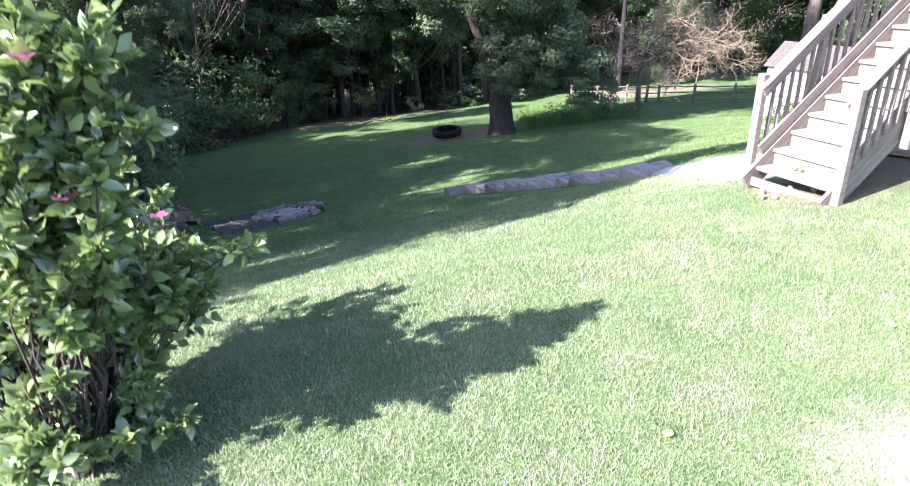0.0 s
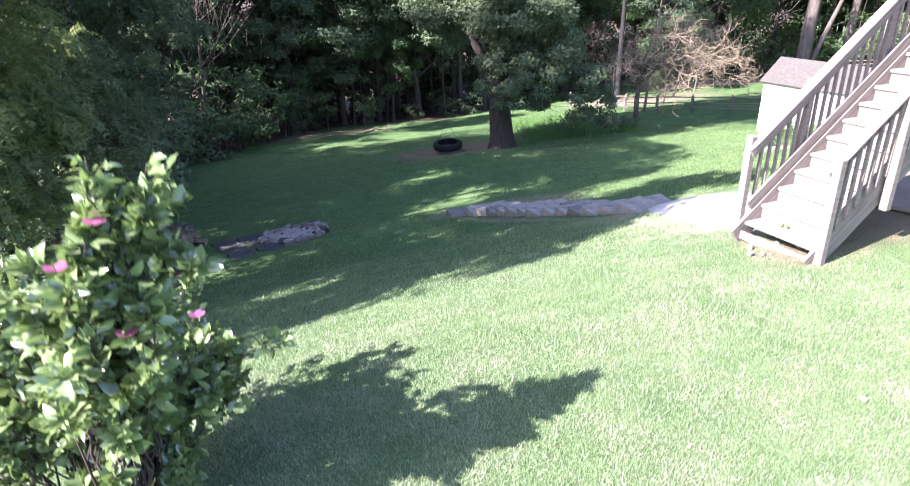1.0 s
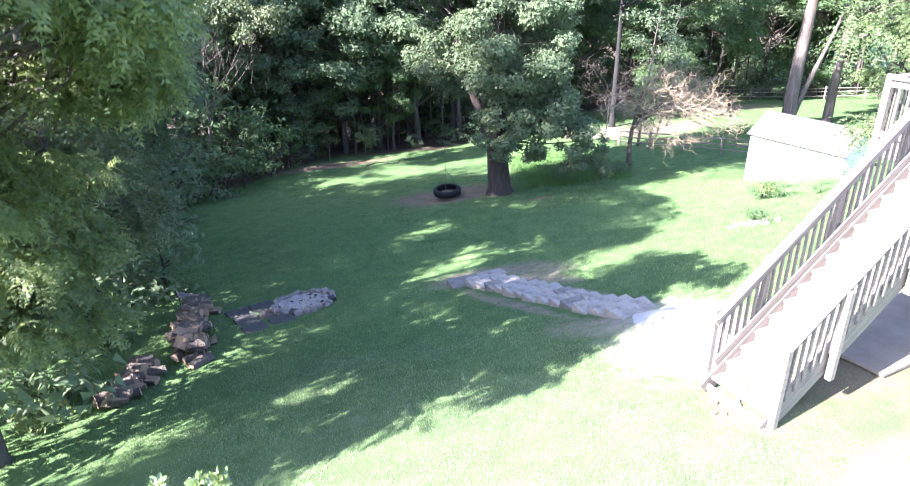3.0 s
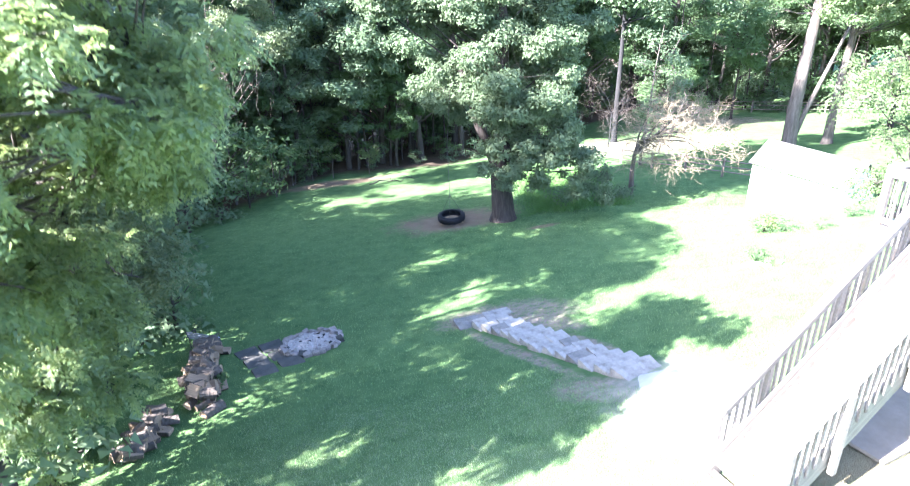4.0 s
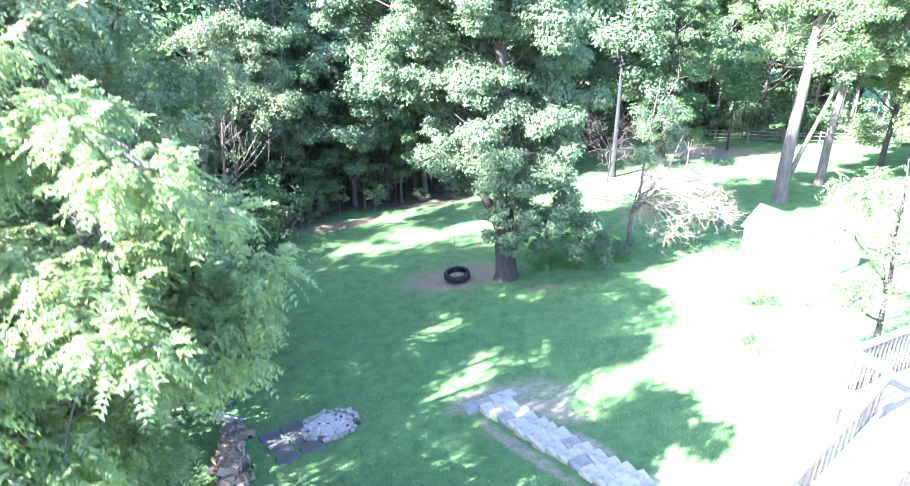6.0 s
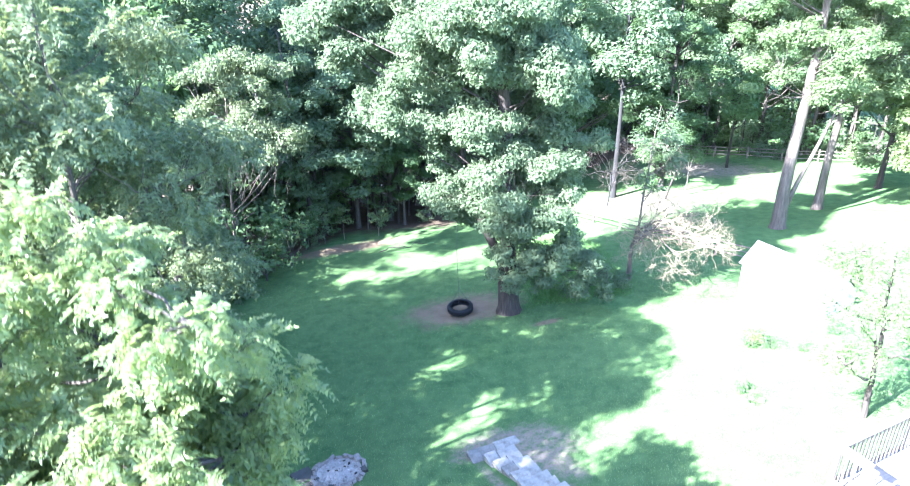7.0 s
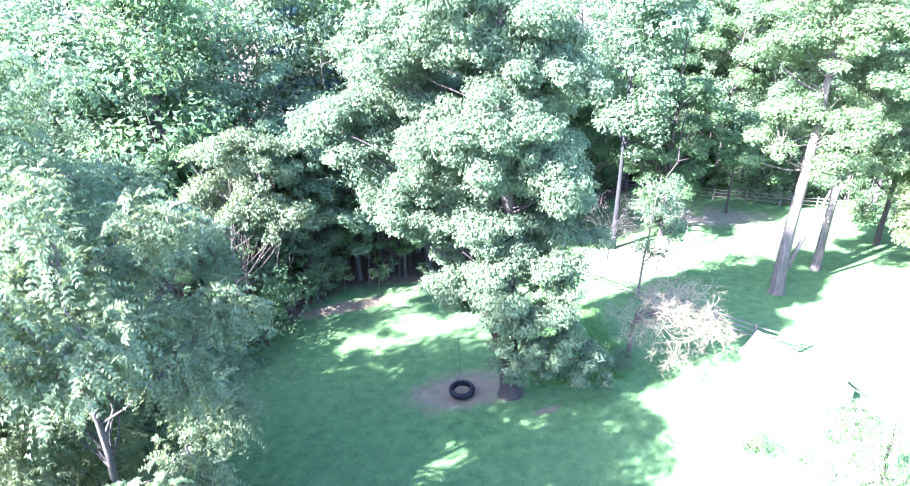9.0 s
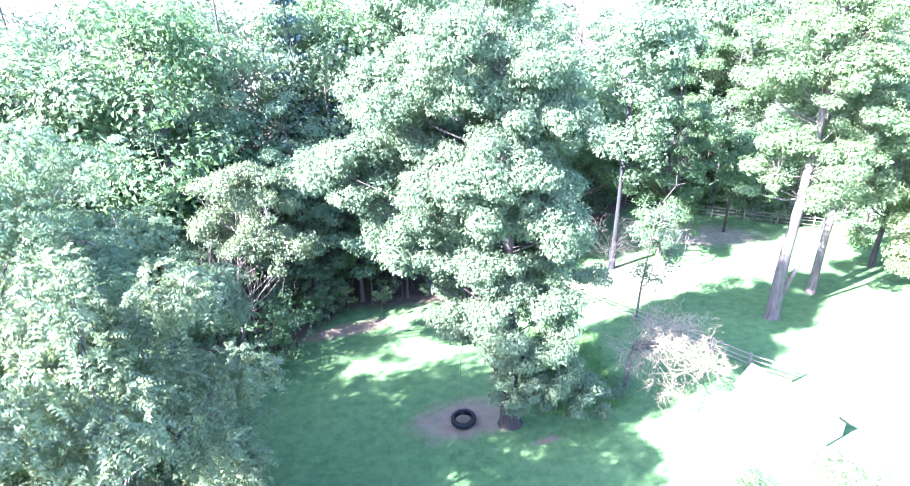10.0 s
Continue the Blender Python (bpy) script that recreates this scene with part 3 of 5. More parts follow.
def deck():
    dk = empty("deck", STAIR, "raised weathered wooden deck with railing, beside the stairs", "deck")
    u0, u1, v0, v1 = STEPS * RUN + 0.03, STEPS * RUN + 4.6, -4.0, 1.32
    board = part("deck_board", box_bm(0.138, v1 - v0, 0.03, 0.004, (0, (v0 + v1) / 2, 0)), M_WOOD, dk)
    n = int((u1 - u0) / 0.145)
    for i in range(n):
        m = pose(u0 + 0.07 + i * 0.145, random.uniform(-0.01, 0.01), FLOOR_Z - 0.015)
        if i == 0:
            board.matrix_basis = m
        else:
            share(board, m)
    for v in (v0 + 0.02, v1 - 0.02):
        part("rim_board", box_bm(u1 - u0, 0.04, 0.2, 0.006, ((u0 + u1) / 2, v, FLOOR_Z - 0.135)), M_WOOD, dk)
    for u in (u0 + 0.02, u1 - 0.02):
        part("rim_board", box_bm(0.04, v1 - v0 - 0.09, 0.2, 0.006, (u, (v0 + v1) / 2, FLOOR_Z - 0.135)), M_WOOD, dk)
    posts = [(u0 + 0.06, v1 - 0.06), (u0 + 2.3, v1 - 0.06), (u1 - 0.06, v1 - 0.06), (u0 + 0.06, v0 + 0.06), (u1 - 0.06, v0 + 0.06), (u0 + 0.06, -0.72)]
    for u, v in posts:
        w = STAIR @ Vector((u, v, 0))
        z = float(land(w.x, w.y)) - 0.1
        p = part("deck_post", box_bm(0.1, 0.1, FLOOR_Z + 1.0 - z, 0.008, (0, 0, (FLOOR_Z + 1.0 + z) / 2)), M_WOOD, dk)
        p.matrix_basis = pose(u, v, 0)

    def railing(a, b):
        d, L = (b - a).normalized(), (b - a).length
        turn = math.degrees(math.atan2(d.y, d.x))
        for name, sy, sz, h in (("rail", 0.036, 0.09, 0.1), ("rail", 0.036, 0.09, 0.86), ("cap_rail", 0.14, 0.035, 0.95)):
            r = part(name, box_bm(L, sy, sz, 0.006, (L / 2, 0, 0)), M_WOOD, dk)
            r.matrix_basis = pose(a.x, a.y, FLOOR_Z + h, 0, 0, turn)
        k = int(L / 0.125)
        bal = None
        for i in range(1, k):
            q = a + d * (i * L / k)
            m = pose(q.x + 0.04 * d.y, q.y - 0.04 * d.x, FLOOR_Z + 0.48, random.uniform(-0.5, 0.5), random.uniform(-0.5, 0.5), turn)
            if bal is None:
                bal = part("baluster", box_bm(0.036, 0.036, 0.84, 0.004), M_WOOD, dk)
                bal.matrix_basis = m
            else:
                share(bal, m)

    c = Vector((u0 + 0.06, v1 - 0.06, 0))
    railing(Vector((u0 + 0.06, 0.64, 0)), c)
    railing(c, Vector((u1 - 0.06, v1 - 0.06, 0)))
    railing(Vector((u0 + 0.06, v0 + 0.06, 0)), Vector((u0 + 0.06, -0.64, 0)))
    return dk


def patio():
    """A concrete pad under the deck, laid on the ground."""
    bm = bmesh.new()
    bmesh.ops.create_grid(bm, x_segments=12, y_segments=12, size=1.0)
    for v in bm.verts:
        w = STAIR @ Vector((4.4 + v.co.x * 2.3, 0.35 + v.co.y * 0.95, 0))
        v.co = Vector((w.x, w.y, float(land(w.x, w.y)) + 0.03))
    ex = bmesh.ops.extrude_face_region(bm, geom=bm.faces[:])
    for v in ex["geom"]:
        if isinstance(v, bmesh.types.BMVert):
            v.co.z += 0.05
    bmesh.ops.recalc_face_normals(bm, faces=bm.faces[:])
    tagged(part("patio", bm, M_PATIO), "grey concrete pad on the ground under the deck", "patio", kind="structure")


staircase()
deck()
patio()


# ---- stone steps on the bank and the path above them ----
STEP_TOP, STEP_END = Vector((3.2, 11.95)), Vector((0.15, 18.05))


def stone_steps():
    """Level blocks set into the bank like stairs, two stones to a tread, their ends bare."""
    n = 14
    d = (STEP_END - STEP_TOP).normalized()
    side = Vector((-d.y, d.x))
    turn = math.degrees(math.atan2(d.y, d.x))
    fl = empty("stone_steps", Matrix.Identity(4), "pale grey stone steps set into the grassy bank, tilted and uneven", "steps", kind="structure")
    L = (STEP_END - STEP_TOP).length
    for i in range(n):
        t = i / (n - 1)
        p = STEP_TOP.lerp(STEP_END, t)
        rnd = random.Random(40 + i)
        wide = rnd.uniform(0.98, 1.16) if i < n - 1 else 1.95
        cut = rnd.uniform(0.38, 0.62)
        z = float(land(p.x, p.y)) + (0.1 if i < n - 1 else 0.05) + rnd.uniform(-0.02, 0.02)
        lean = rnd.uniform(-5, 1)
        for k, (w, off) in enumerate(((wide * cut, wide * (1 - cut) / 2), (wide * (1 - cut), -wide * cut / 2))):
            long_ = L / n * rnd.uniform(1.12, 1.34)
            s = part("stone_slab", rough_stone_bm(long_, w - 0.012, 0.3, 600 + 2 * i + k, 0.045, 3, 0.03), M_STEP if rnd.random() < 0.78 else M_STEP_DARK, fl)
            for v in s.data.vertices:
                v.co.z = min(v.co.z, 0.11 + 0.008 * math.sin(11 * v.co.x + 7 * v.co.y + i))
            c = p + side * (off + rnd.uniform(-0.03, 0.03)) + d * rnd.uniform(-0.04, 0.04)
            s.matrix_basis = pose(c.x, c.y, z - 0.11 + rnd.uniform(-0.018, 0.018), rnd.uniform(-3, 3), lean + rnd.uniform(-2, 2), turn + rnd.uniform(-5, 5))
    return fl


def path_slab():
    """The pale walk from the steps to the foot of the stairs."""
    a, b = Vector((3.62, 11.75)), Vector((3.75, 8.35))
    V, F = [], []
    n, w = 16, 5
    for i in range(n + 1):
        t = i / n
        c = a.lerp(b, t) + Vector((0.2 * math.sin(math.pi * t), 0))
        half = (0.78 - 0.12 * t) * min(1.0, 0.55 + 2.2 * t) + 0.05 * math.sin(9 * t) + 0.03 * math.sin(23 * t + 1)
        for k in range(w + 1):
            x, y = c.x + (k / w * 2 - 1) * half, c.y
            V.append((x, y, float(land(x, y)) + (0.07 if 0 < k < w and 0 < i < n else 0.0)))
    for i in range(n):
        for k in range(w):
            q = i * (w + 1) + k
            F.append((q, q + w + 1, q + w + 2, q + 1))
    tagged(link_mesh("pavement", V, F, M_CONCRETE, smooth=True), "pale worn stone path between steps and stairs", "path", kind="structure")


def rubble(x, y, n, spread, label, seed, big=0.1):
    c = on_land(x, y)
    heap = empty("rubble", Matrix.Translation(c), label, "stones", "loose stones")
    rnd = random.Random(seed)
    for i in range(n):
        px, py = rnd.gauss(0, spread), rnd.gauss(0, spread * 0.5)
        s = part("stone", rough_stone_bm(big * rnd.uniform(0.5, 1.3), big * rnd.uniform(0.5, 1.0), big * rnd.uniform(0.4, 0.8), seed * 50 + i, 0.14, 2, 0.25), M_STEP, heap)
        s.matrix_basis = pose(px, py, float(land(x + px, y + py)) - c.z + 0.03, rnd.uniform(-15, 15), rnd.uniform(-15, 15), rnd.uniform(0, 180))


stone_steps()
path_slab()
rubble(3.38, 7.2, 9, 0.2, "pale broken stones under the foot of the stairs", 3, 0.055)
rubble(8.4, 18.6, 12, 0.45, "few pale stones lying in the lawn", 4, 0.2)


# ---- fire pit, slabs, firewood, bench ----
def fire_pit():
    c = on_land(-5.27, 17.6)
    pit = empty("fire_pit", Matrix.Translation(c), "round fire pit ringed with pale and sooty stones, full of ash", "fire pit")
    rnd = random.Random(5)
    n = 26
    for i in range(n):
        w = 2 * math.pi * (i + rnd.uniform(-0.25, 0.25)) / n
        r = 0.84 + rnd.uniform(-0.06, 0.05)
        s = part("stone", rough_stone_bm(rnd.uniform(0.15, 0.27), rnd.uniform(0.12, 0.2), rnd.uniform(0.1, 0.19), 200 + i, 0.16, 2, 0.15), M_PIT if rnd.random() < 0.82 else M_SLAB, pit)
        x, y = r * 1.04 * math.cos(w), r * math.sin(w)
        s.matrix_basis = pose(x, y, float(land(c.x + x, c.y + y)) - c.z + 0.07, rnd.uniform(-18, 18), rnd.uniform(-18, 18), math.degrees(w) + 90 + rnd.uniform(-25, 25))
    bm = bmesh.new()
    bmesh.ops.create_grid(bm, x_segments=30, y_segments=30, size=0.8)
    for v in bm.verts:
        k = max(abs(v.co.x), abs(v.co.y)) / max(v.co.xy.length, 1e-6)
        x, y = v.co.x * k, v.co.y * k
        v.co = Vector((x, y, float(land(c.x + x, c.y + y)) - c.z + 0.05 + 0.05 * (1 - (x * x + y * y) / 0.64) + 0.06 * noise.noise(Vector((x * 6, y * 6, 2))) + 0.05 * noise.noise(Vector((x * 19, y * 19, 5)))))
    part("ash_bed", bm, M_ASH, pit, "pale grey ash and charred bits")
    for i in range(34):
        w, r = rnd.uniform(0, 6.28), 0.68 * rnd.random() ** 0.6
        s = part("charred_stone", rough_stone_bm(rnd.uniform(0.05, 0.15), rnd.uniform(0.04, 0.08), rnd.uniform(0.03, 0.06), 260 + i, 0.2, 1), (M_ASH, M_PIT, M_ASH, M_CHAR, M_PIT)[i % 5], pit)
        x, y = r * math.cos(w), r * math.sin(w)
        s.matrix_basis = pose(x, y, float(land(c.x + x, c.y + y)) - c.z + 0.085, rnd.uniform(-25, 25), rnd.uniform(-25, 25), rnd.uniform(0, 180))
    return pit


def paving():
    g = empty("flagstone_paving", Matrix.Identity(4), "grey square flagstones laid in the lawn beside the fire pit", "paving", kind="structure")
    rnd = random.Random(9)
    a, turn = Vector((-7.12, 17.15)), 36.0
    u = Vector((math.cos(radians(turn)), math.sin(radians(turn))))
    w = Vector((u.y, -u.x))
    for i in range(6):
        c = a + u * (0.76 * (i % 2)) + w * (0.76 * (i // 2)) + Vector((rnd.uniform(-0.03, 0.03), rnd.uniform(-0.03, 0.03)))
        s = part("flagstone", rough_stone_bm(0.69 + rnd.uniform(-0.03, 0.02), 0.68 + rnd.uniform(-0.04, 0.02), 0.16, 300 + i, 0.03, 2, 0.05), M_SLAB, g)
        for v in s.data.vertices:
            v.co.z = min(v.co.z, 0.06)
        s.matrix_basis = pose(c.x, c.y, float(land(c.x, c.y)) - 0.022, rnd.uniform(-2, 2), rnd.uniform(-2, 2), turn + rnd.uniform(-4, 4))


def split_log(name, length, rad, seed):
    """A split log: bark on the round side, pale wood on the split faces and ends."""
    rnd = random.Random(seed)
    n = 9
    a0, a1 = -0.62 * math.pi * rnd.uniform(0.7, 1.1), 0.62 * math.pi * rnd.uniform(0.7, 1.1)
    ring = [(rad * math.sin(a0 + (a1 - a0) * k / n) * rnd.uniform(0.93, 1.06), rad * math.cos(a0 + (a1 - a0) * k / n)) for k in range(n + 1)] + [(rnd.uniform(-0.15, 0.15) * rad, -0.1 * rad)]
    m = len(ring)
    V, F = [], []
    for e in (-0.5, 0.5):
        for x, z in ring:
            V.append((e * length + rnd.uniform(-0.015, 0.015), x, z))
    for k in range(m):
        F.append((k, (k + 1) % m, m + (k + 1) % m, m + k))
    F += [tuple(range(m))[::-1], tuple(range(m, 2 * m))]
    ob = link_mesh(name, V, F, M_LOG_BARK)
    ob.data.materials.append(M_LOG_END)
    for p in ob.data.polygons:
        if p.index >= n:
            p.material_index = 1
    return ob


def log_heap(a, b, n, wide, high, seed, label):
    """Split blocks of firewood thrown into a long heap from a to b, highest along its middle."""
    a, b = Vector(a), Vector(b)
    mid = on_land(*((a + b) / 2))
    heap = empty("woodpile", Matrix.Translation(mid), label, "firewood", "woodpiles")
    rnd = random.Random(seed)
    kinds = [split_log("split_log", rnd.uniform(0.3, 0.44), rnd.uniform(0.12, 0.19), seed * 10 + k) for k in range(7)]
    for ob in kinds:
        ob.parent = heap
    d = (b - a).normalized()
    side = Vector((-d.y, d.x))
    for i in range(n):
        lift = rnd.random() ** 1.4
        q = a.lerp(b, (i + rnd.random()) / n) + side * rnd.uniform(-0.5, 0.5) * wide * (1 - 0.75 * lift)
        m = pose(q.x - mid.x, q.y - mid.y, float(land(q.x, q.y)) - mid.z + 0.09 + high * lift, 0, rnd.uniform(-16, 16), math.degrees(math.atan2(side.y, side.x)) + rnd.gauss(0, 32)) @ pose(0, 0, 0, rnd.uniform(0, 360), 0, 0)
        if i < len(kinds):
            kinds[i].matrix_basis = m
        else:
            share(rnd.choice(kinds), m, heap)
    return heap


def loose_log(at, turn, label):
    c = on_land(*at)
    ob = split_log("log", 0.62, 0.15, 77)
    ob.matrix_basis = pose(c.x, c.y, c.z + 0.06, 0, 2, turn)
    return tagged(ob, label, "log")


def bench(x, y, turn):
    """A slatted park bench with dark iron ends, seen from above and behind."""
    c = on_land(x, y)
    b = empty("bench", pose(c.x, c.y, c.z, 0, 0, turn) @ Matrix.Scale(0.78, 4), "small bench with grey slats and dark iron ends, beside firewood", "bench")
    slat = part("slat", box_bm(1.2, 0.085, 0.025, 0.005), M_BENCH, b, "weathered grey slat")
    first = True
    for k in range(4):
        m = pose(0, 0.02 + k * 0.105, 0.43)
        if first:
            slat.matrix_basis, first = m, False
        else:
            share(slat, m)
    for k in range(3):
        share(slat, pose(0, 0.46 + k * 0.03, 0.56 + k * 0.115, 75, 0, 0))
    for sx in (-0.56, 0.56):
        V, F = [], []
        for pts in ([(0, 0), (-0.02, 0.42)], [(0.4, 0), (0.42, 0.42), (0.55, 0.85)], [(-0.02, 0.42), (0.42, 0.42)], [(-0.02, 0.42), (0.0, 0.62), (0.47, 0.64)]):
            tube(V, F, [Vector((sx, y_, z_)) for y_, z_ in pts], [0.025] * len(pts), 6)
        link_mesh("end_frame", V, F, M_BLACK_IRON, b, "dark cast iron end")
    return b


fire_pit()
paving()
log_heap((-8.45, 17.35), (-7.35, 14.0), 84, 1.1, 0.5, 3, "long heap of split firewood, pale brown and grey, on the grass")
log_heap((-8.25, 13.7), (-8.05, 11.6), 34, 1.0, 0.3, 6, "low collapsed stack of old grey firewood, by the trees")
loose_log((-6.95, 13.75), 60, "grey round log lying in the grass beside the firewood")
bench(-8.75, 18.15, 165)


# ---- shed ----
def shed():
    f = Vector((12.59, 28.77))
    a, inn = Vector((0.48, -0.877)), Vector((0.877, 0.48))
    turn = math.degrees(math.atan2(a.y, a.x))
    length, depth, eave, ridge = 4.5, 2.1, 1.72, 2.58
    z0 = float(land(f.x + 1.5, f.y - 1.2)) - 0.45
    sh = empty("shed", pose(f.x, f.y, 0, 0, 0, turn), "white garden shed with a grey shingled gable roof, on the lawn", "shed")
    # local x along the front, y into the shed
    bm = bmesh.new()
    prof = [(0.05, z0), (depth - 0.05, z0), (depth - 0.05, eave), (depth / 2, ridge - 0.04), (0.05, eave)]
    lo = [bm.verts.new((0.05, y, z)) for y, z in prof]
    hi = [bm.verts.new((length - 0.05, y, z)) for y, z in prof]
    bm.faces.new(lo)
    bm.faces.new(hi[::-1])
    for k in range(5):
        bm.faces.new((lo[k], lo[(k + 1) % 5], hi[(k + 1) % 5], hi[k])[::-1])
    bmesh.ops.recalc_face_normals(bm, faces=bm.faces[:])
    part("wall", bm, M_SIDING, sh, "white painted wall")
    ang = math.degrees(math.atan2(ridge - eave, depth / 2))
    sl = math.hypot(ridge - eave, depth / 2) + 0.12
    for k, sg in enumerate((1, -1)):
        r = part("roof_slope", box_bm(length + 0.16, sl, 0.05, 0.008, (length / 2, sl / 2 - 0.12, 0)), M_SHINGLE, sh, "grey shingled roof")
        r.matrix_basis = pose(0, 0 if sg > 0 else depth, eave + 0.03, ang * sg, 0, 0) if sg > 0 else pose(length, depth, eave + 0.03, ang, 0, 180)
    for k in range(int(length / 0.3)):
        s = part("siding_batten", box_bm(0.035, 0.012, eave - z0 - 0.05, 0.003), M_SIDING, sh)
        s.matrix_basis = pose(0.2 + k * 0.3, 0.042, (eave + z0) / 2)
    t = part("eave_trim", box_bm(length + 0.14, 0.02, 0.1, 0.004, (length / 2, -0.02, eave - 0.03)), M_SIDING, sh)
    return sh


shed()


# ---- fences ----
def rail_fence(a, b, n, label, high=1.1, seed=1):
    fe = empty("rail_fence", Matrix.Identity(4), label, "fence", "split rail fences")
    rnd = random.Random(seed)
    pts = [on_land(*(Vector(a).lerp(Vector(b), i / n))) for i in range(n + 1)]
    for p in pts:
        s = part("post", rough_stone_bm(0.13, 0.12, high + 0.3, int(p.x * 100) % 999, 0.08, 2), M_FENCE, fe)
        s.matrix_basis = pose(p.x, p.y, p.z + high / 2 - 0.1, rnd.uniform(-3, 3), rnd.uniform(-3, 3), rnd.uniform(0, 90))
    for p, q in zip(pts, pts[1:]):
        for h in (0.3, 0.62, 0.92):
            V, F = [], []
            d = (q - p).normalized() * 0.1
            u, w = p - d + Vector((0, 0, h * high + rnd.uniform(-0.04, 0.04))), q + d + Vector((0, 0, h * high + rnd.uniform(-0.04, 0.04)))
            tube(V, F, bend(u, w, rnd, rnd.uniform(-0.01, 0.0), 0.012, 4), [0.03, 0.04, 0.042, 0.04, 0.03], 5)
            link_mesh("rail", V, F, M_FENCE, fe)
    return fe


rail_fence((7.3, 46.5), (17.2, 31.8), 7, "grey split rail fence with three rails along the lawn", 1.05, 1)
rail_fence((12.0, 72.0), (44.0, 49.0), 13, "far grey split rail fence in front of the woods", 1.1, 2)


# ---- trees ----
# the oak with the tyre swing
oak_base = on_land(1.45, 29.35)
oak_boughs = crown(11, (-3.2, 0.8, 15.2), (5.4, 3.4, 4.7), 74, 1, 1, hollow=0.3) + crown(28, (-7.4, 0.6, 14.4), (1.5, 1.6, 1.5), 9, 1, 1) + crown(29, (-1.0, -2.4, 14.4), (2.0, 0.8, 2.3), 14, 1, 1) + crown(30, (0.9, -1.8, 13.0), (1.3, 0.7, 1.0), 6, 1, 1) + crown(16, (-1.0, 0.6, 20.4), (3.6, 3.0, 3.2), 24, 1, 1) + crown(19, (1.6, 0.6, 15.6), (1.6, 2.2, 4.4), 20, 1, 1) \
    + crown(17, (-4.4, 0.6, 11.2), (2.2, 1.8, 1.6), 14, 1, 1) + crown(18, (1.7, 1.0, 11.0), (1.6, 1.2, 1.4), 8, 1, 1) + crown(23, (-1.9, 0.3, 10.6), (1.4, 1.5, 1.3), 12, 1, 1) + crown(24, (-0.6, 1.9, 9.4), (2.6, 0.8, 1.5), 12, 1, 1)
oak_crown = boughs(26, oak_boughs, 5, 1.0, 0.35, 0.45, 0.85, 0.35) \
    + crown(12, (0.5, -1.0, 7.1), (2.75, 2.1, 2.2), 92, 0.4, 0.75) + crown(20, (3.6, -0.4, 8.9), (0.7, 0.7, 0.5), 8, 0.4, 0.6) + crown(25, (1.7, -1.3, 4.7), (2.0, 1.3, 1.3), 36, 0.4, 0.7) + crown(27, (0.1, -1.7, 5.7), (1.8, 0.9, 0.7), 22, 0.35, 0.6) \
    + crown(13, (2.8, -0.8, 2.7), (1.9, 1.4, 1.5), 40, 0.28, 0.52) + crown(22, (4.3, -0.4, 1.7), (0.9, 0.9, 0.7), 12, 0.25, 0.45) + crown(15, (1.2, -1.8, 3.6), (1.0, 0.6, 0.6), 9, 0.3, 0.45) + crown(34, (0.9, -1.7, 2.5), (1.2, 0.6, 0.5), 13, 0.25, 0.42) + crown(36, (-0.1, -1.6, 3.5), (1.4, 0.6, 1.0), 22, 0.3, 0.5) \
    + crown(14, (-2.7, 1.0, 6.8), (1.3, 1.3, 2.8), 52, 0.4, 0.7)
tree("oak_tree", oak_base, 21.0, 0.5, oak_crown, (M_BARK, M_OAK_LEAF), "large oak with a thick grey trunk, holding a tyre swing", 21, ("small", 0.14, 1100), lean=(-0.9, -0.5),
     forks=[([(0, 0, 1.6), (-0.5, 0.1, 3.0), (-1.2, 0.0, 4.6), (-1.9, 0.2, 6.8), (-2.6, 0.4, 9.5)], 0.33)], limb_from=0.22, hang=0.35, flat=0.62, stride=14, twigs=0, limb=0.36)


